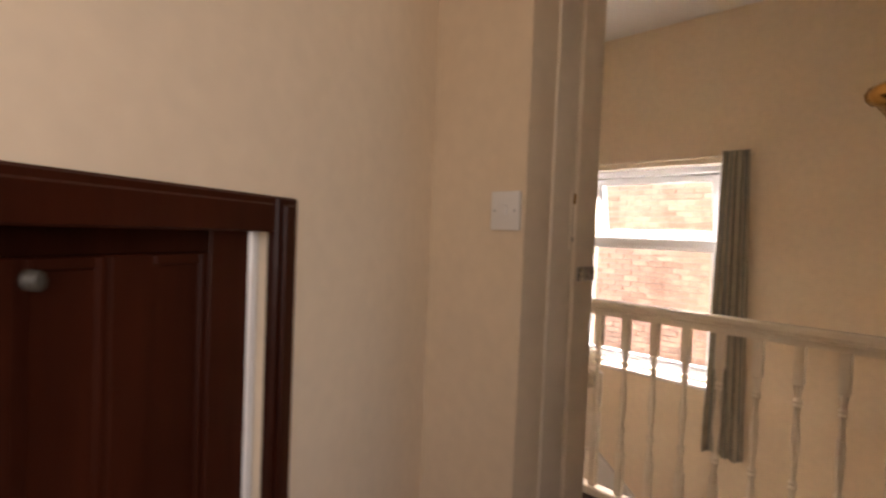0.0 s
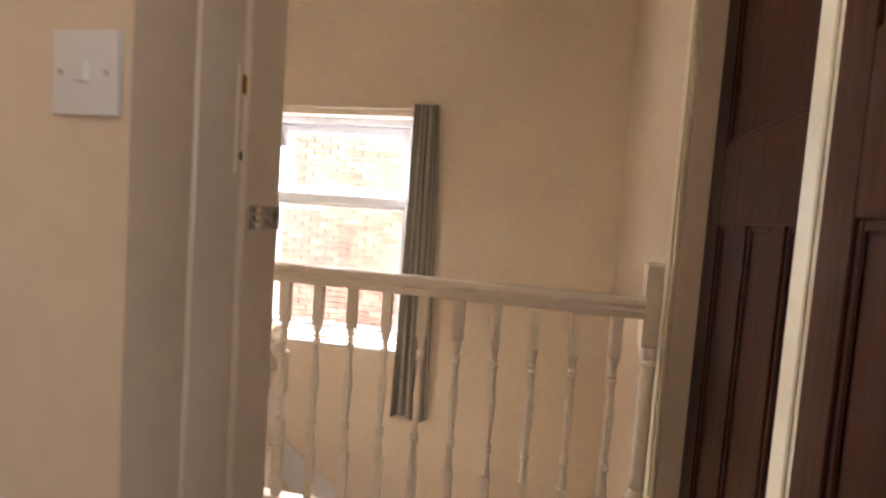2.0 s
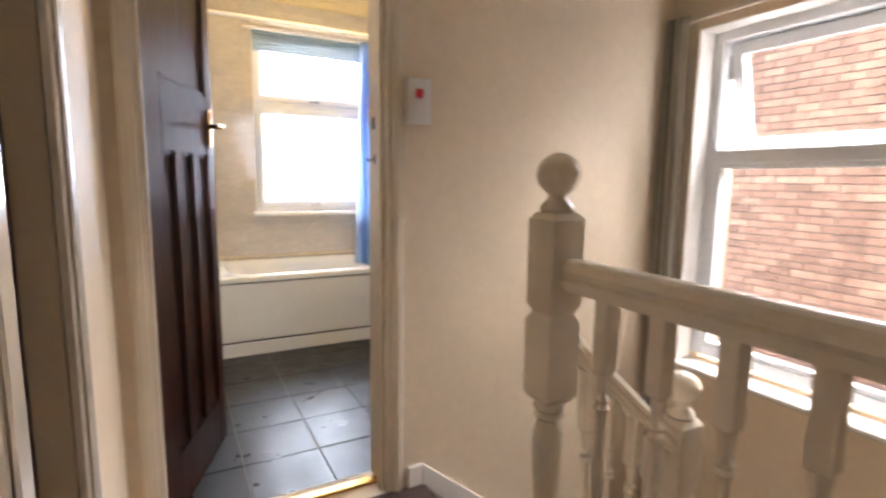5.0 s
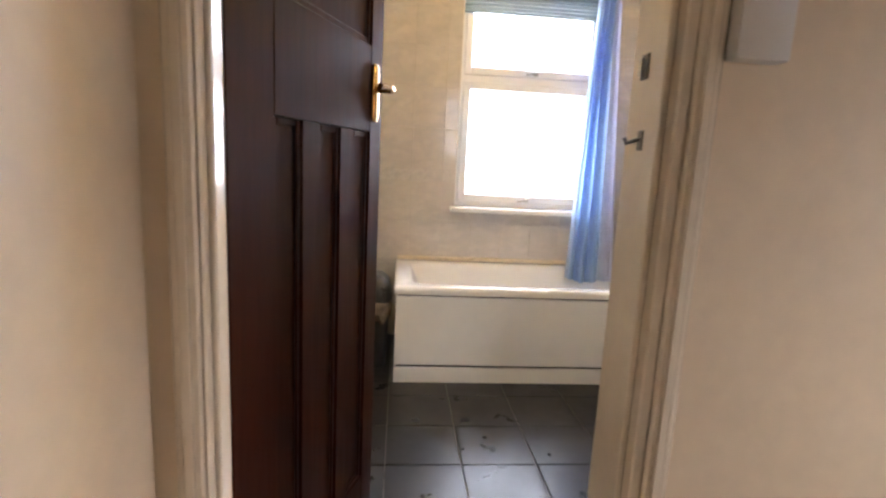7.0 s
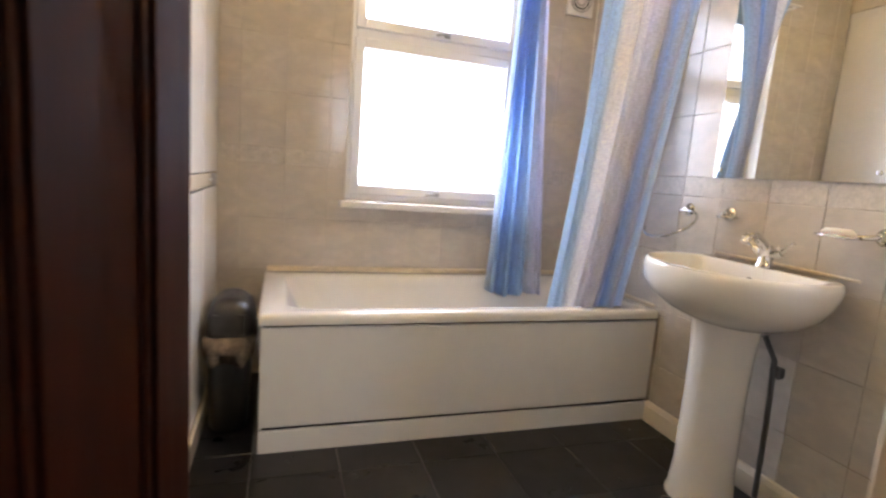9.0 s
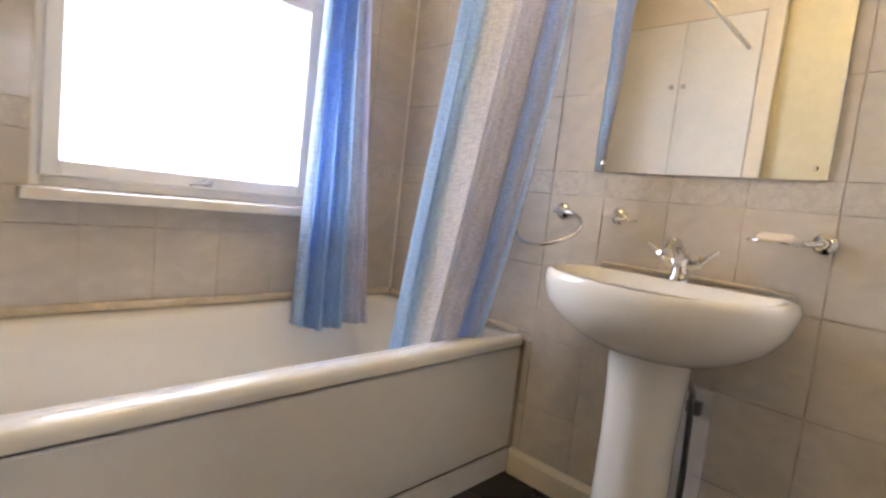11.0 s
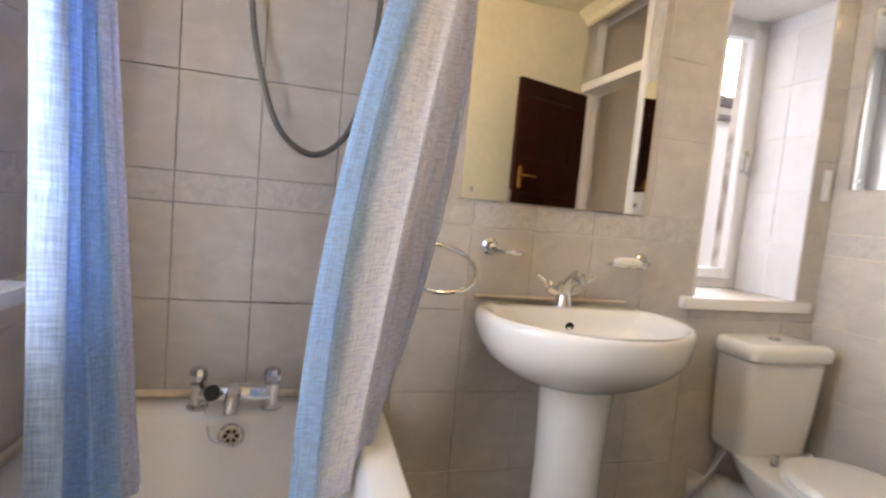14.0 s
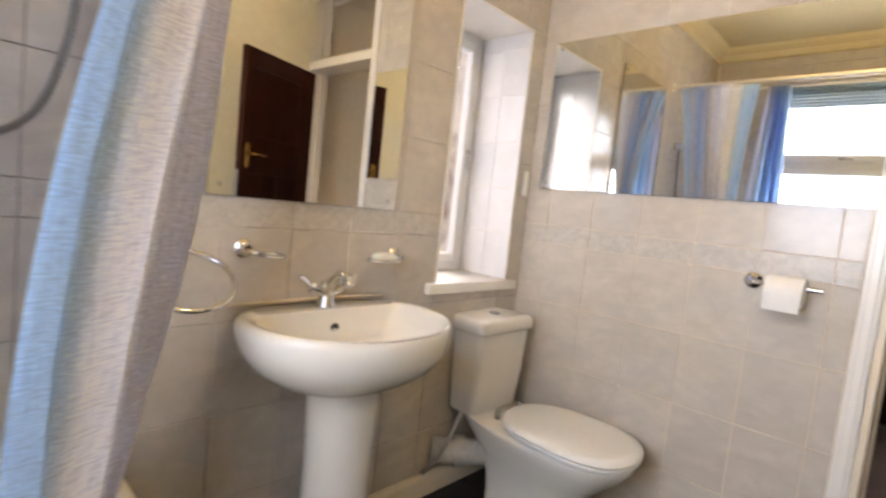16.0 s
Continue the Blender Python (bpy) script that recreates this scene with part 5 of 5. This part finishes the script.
part("base", bm, M_PLASTIC, lamp_b)
bm = bmesh.new()
add_lathe(bm, [(.095, -.02), (.1, -.035), (.085, -.065), (.05, -.082), (.01, -.087)], 28, Matrix.Translation((-1.0, -.45, HB)))
part("globe", bm, M_BULB, lamp_b, smooth=60)

# ---- outside ----
M_SKY = mat("overcast_sky", (0, 0, 0), 1.0, emission=(.96, .98, 1.0), emission_strength=2.6)
bm = bmesh.new()
add_box(bm, -6, 4, 5.0, 5.05, -2, 8)
solo("backdrop_sky", bm, M_SKY, "plain bright sky beyond the frosted window", "sky", kind="structure", smooth=0)

bm = bmesh.new()
add_box(bm, -60, 60, -60, 60, LOW - .5, LOW - .3)
solo("ground", bm, M_GROUND, "grey paved ground between the houses", "ground", kind="structure", smooth=0)
house = thing("neighbour_house", (3.7, -2.5, LOW - .3), "neighbouring house wall of orange red brick", "house")
XH = 3.4
bm = bmesh.new()
add_box(bm, XH + .008, XH + 4, -9, 4, LOW - .3, 4.6)
part("wall", bm, M_MORTAR, house, smooth=0)
bm = bmesh.new()
add_loft(bm, [[(XH - .25, y, 4.55), (XH + 2.2, y, 6.3), (XH + 4.3, y, 4.55)] for y in (-9.2, 4.2)])
part("roof", bm, M_ROOF, house, smooth=0)
bm = bmesh.new()
add_tube(bm, [(XH - .2, -9.1, 4.5), (XH - .2, 4.1, 4.5)], .06, 10)
part("gutter", bm, M_RUBBER, house)
# added white block: its colour gives the blown-out glare beyond the narrow window
M_GLARE = mat("glare_white", (0.74, 0.72, 0.68), .9, vary=.06, bump=.4, bump_scale=60)
bm = bmesh.new()
add_box(bm, XH - .35, XH + .02, -4.2, -2.62, LOW - .3, 2.38)
part("extension", bm, M_GLARE, house, "white block added for the glare outside the narrow window", smooth=0)
bm = bmesh.new()
add_box(bm, XH - .42, XH + .02, -4.26, -2.56, 2.38, 2.46, .006)
add_box(bm, XH - .40, XH - .34, -4.24, -2.58, 2.24, 2.30, .006)
part("fascia", bm, M_ROOF, house, "dark eaves boards", smooth=0)

# ---- tiles, bricks ----
def piece_mesh(store, w, h, d, bevel, material, axis):
    key = (round(w, 3), round(h, 3), axis)
    if key not in store:
        bm = bmesh.new()
        b = bevel
        f = {"x": lambda u, v, n: (-n, u, v), "y": lambda u, v, n: (u, -n, v), "s": lambda u, v, n: (u, n, v), "z": lambda u, v, n: (u, v, n)}[axis]
        add_loft(bm, [[f(sx * (w / 2 - e), sy * (h / 2 - e), n) for sx, sy in ((-1, -1), (1, -1), (1, 1), (-1, 1))] for e, n in ((0, -.004), (0, d - b), (b, d))])
        store[key] = mesh_of("tile", bm, material)
    return store[key]


def cut(rect, holes):
    """A rectangle less the holes, as rectangles."""
    rects = [rect]
    for a0, a1, c0, c1 in holes:
        out = []
        for r0, r1, q0, q1 in rects:
            if r1 <= a0 or r0 >= a1 or q1 <= c0 or q0 >= c1:
                out.append((r0, r1, q0, q1))
                continue
            if q0 < c0:
                out.append((r0, r1, q0, c0))
            if q1 > c1:
                out.append((r0, r1, c1, q1))
            lo, hi = max(q0, c0), min(q1, c1)
            if r0 < a0:
                out.append((r0, a0, lo, hi))
            if r1 > a1:
                out.append((a1, r1, lo, hi))
        rects = [r for r in out if r[1] - r[0] > .008 and r[3] - r[2] > .008]
    return rects


ROWS = [(.02, .275), (.275, .530), (.530, .785), (.785, 1.04), (1.04, 1.12), (1.12, 1.375), (1.375, 1.63), (1.63, 1.885), (1.885, 2.14), (2.14, 2.395), (2.395, HB)]
tile_store, border_store = {}, {}


def tile_wall(parent, axis, p, a_start, a_end, step, holes):
    rnd = random.Random(int(1000 * abs(p)) + 7)
    a, sign = a_start, (1 if a_end > a_start else -1)
    while (a_end - a) * sign > .01:
        b = a + sign * step
        if (b - a_end) * sign > 0:
            b = a_end
        for z0, z1 in ROWS:
            for r0, r1, q0, q1 in cut((min(a, b), max(a, b), z0, z1), holes):
                g = .0011
                border = z1 - z0 < .1
                me = piece_mesh(border_store if border else tile_store, r1 - r0 - 2 * g, q1 - q0 - 2 * g, .008, .0015, M_BORDER if border else M_TILE, axis)
                t = new("tile", me)
                off = rnd.uniform(-.0006, .0004)
                am, zm = (r0 + r1) / 2, (q0 + q1) / 2
                t.location = (p + .006 - off, am, zm) if axis == "x" else ((am, p + .006 - off, zm) if axis == "y" else (am, p - .006 + off, zm))
                t.rotation_euler = (rnd.uniform(-.002, .002), rnd.uniform(-.002, .002), rnd.uniform(-.002, .002))
                t.parent = parent
        a = b


tile_wall(w_bath, "x", 0.0, YN, YJ, .2025, [(-.005, YN, -1, .50)])
tile_wall(w_east, "x", 0.0, YJ, YS, .2025, [(BWE[0], BWE[1], BWE[2], BWE[3])])
tile_wall(w_north, "y", YN, 0.0, -1.915, .2025, [(BWN[0], BWN[1], BWN[2], BWN[3]), (-1.695, 0, -1, .50)])
tile_wall(w_south, "s", YS, -.12, DBX[1] + .052, .2025, [])
tile_wall(w_south, "s", YS, 0.0, -.12, .12, [])

floor_store = {}
rnd = random.Random(5)
xs = [-1.92 + .0, -1.712, -1.412, -1.112, -.812, -.512, -.212, -.004]
ys = [-1.645, -1.335, -1.038, -.741, -.444, -.147, .016]
cells = [(xa, xb, ya, yb2) for xa, xb in zip(xs, xs[1:]) for ya, yb2 in zip(ys, ys[1:])]
cells += [(xs[0], xs[1], ya, yb2) for ya, yb2 in ((.016, .15), (.15, .447), (.447, YN - .004))]
for xa, xb, ya, yb2 in cells:
    me = piece_mesh(floor_store, xb - xa - .005, yb2 - ya - .005, .006, .0015, M_FLOOR, "z")
    t = new("tile", me)
    t.location = ((xa + xb) / 2, (ya + yb2) / 2, -.006 + rnd.uniform(-.0006, .0004))
    t.rotation_euler = (rnd.uniform(-.0006, .0006), rnd.uniform(-.0006, .0006), 0)
    t.parent = floor_b

brick_store = {}


def brick(w):
    key = round(w, 3)
    if key not in brick_store:
        bm = bmesh.new()
        add_box(bm, -.012, .01, -w / 2, w / 2, -.0325, .0325, .004)
        brick_store[key] = mesh_of("brick", bm, M_BRICK)
    return brick_store[key]


rnd = random.Random(9)
rest_v, rest_f, count = [], [], 0
for c in range(-30, 62):
    z = c * .075
    y = -8.0 + (.1125 if c % 2 else 0)
    while y < 4.0:
        near = -2.3 < y < .35 and .1 < z < 2.0
        if near and count < 300:
            t = new("brick", brick(.214))
            t.location = (XH + rnd.uniform(-.002, .002), y, z)
            t.parent = house
            t.matrix_parent_inverse = Matrix.Translation(house.location).inverted()
            count += 1
        elif -1.6 < z < 4.4:
            o = rnd.uniform(-.002, .002)
            b = len(rest_v)
            for n, e in ((.0, 0), (-.012, .003)):
                for sy, sz in ((-1, -1), (1, -1), (1, 1), (-1, 1)):
                    rest_v.append((XH + .009 + n + o - .009 * (n < 0), y + sy * (.107 - e), z + sz * (.0325 - e)))
            rest_f += [(b + 4, b + 5, b + 6, b + 7)] + [(b + k, b + (k + 1) % 4, b + 4 + (k + 1) % 4, b + 4 + k) for k in range(4)]
        y += .225
me = bpy.data.meshes.new("brickwork")
me.from_pydata(rest_v, [], rest_f)
island = bpy.data.materials["orange_red_brick"].copy()
island.name = "orange_red_brick_far"
nt = island.node_tree
for nd in list(nt.nodes):
    if nd.type == "OBJECT_INFO":
        geo = nt.nodes.new("ShaderNodeNewGeometry")
        for link in list(nt.links):
            if link.from_node == nd:
                nt.links.new(geo.outputs["Random Per Island"], link.to_socket)
        nt.nodes.remove(nd)
me.materials.append(island)
ob = new("brickwork", me)
ob.parent = house
ob.matrix_parent_inverse = Matrix.Translation(house.location).inverted()
tagged(ob, kind="stuff")
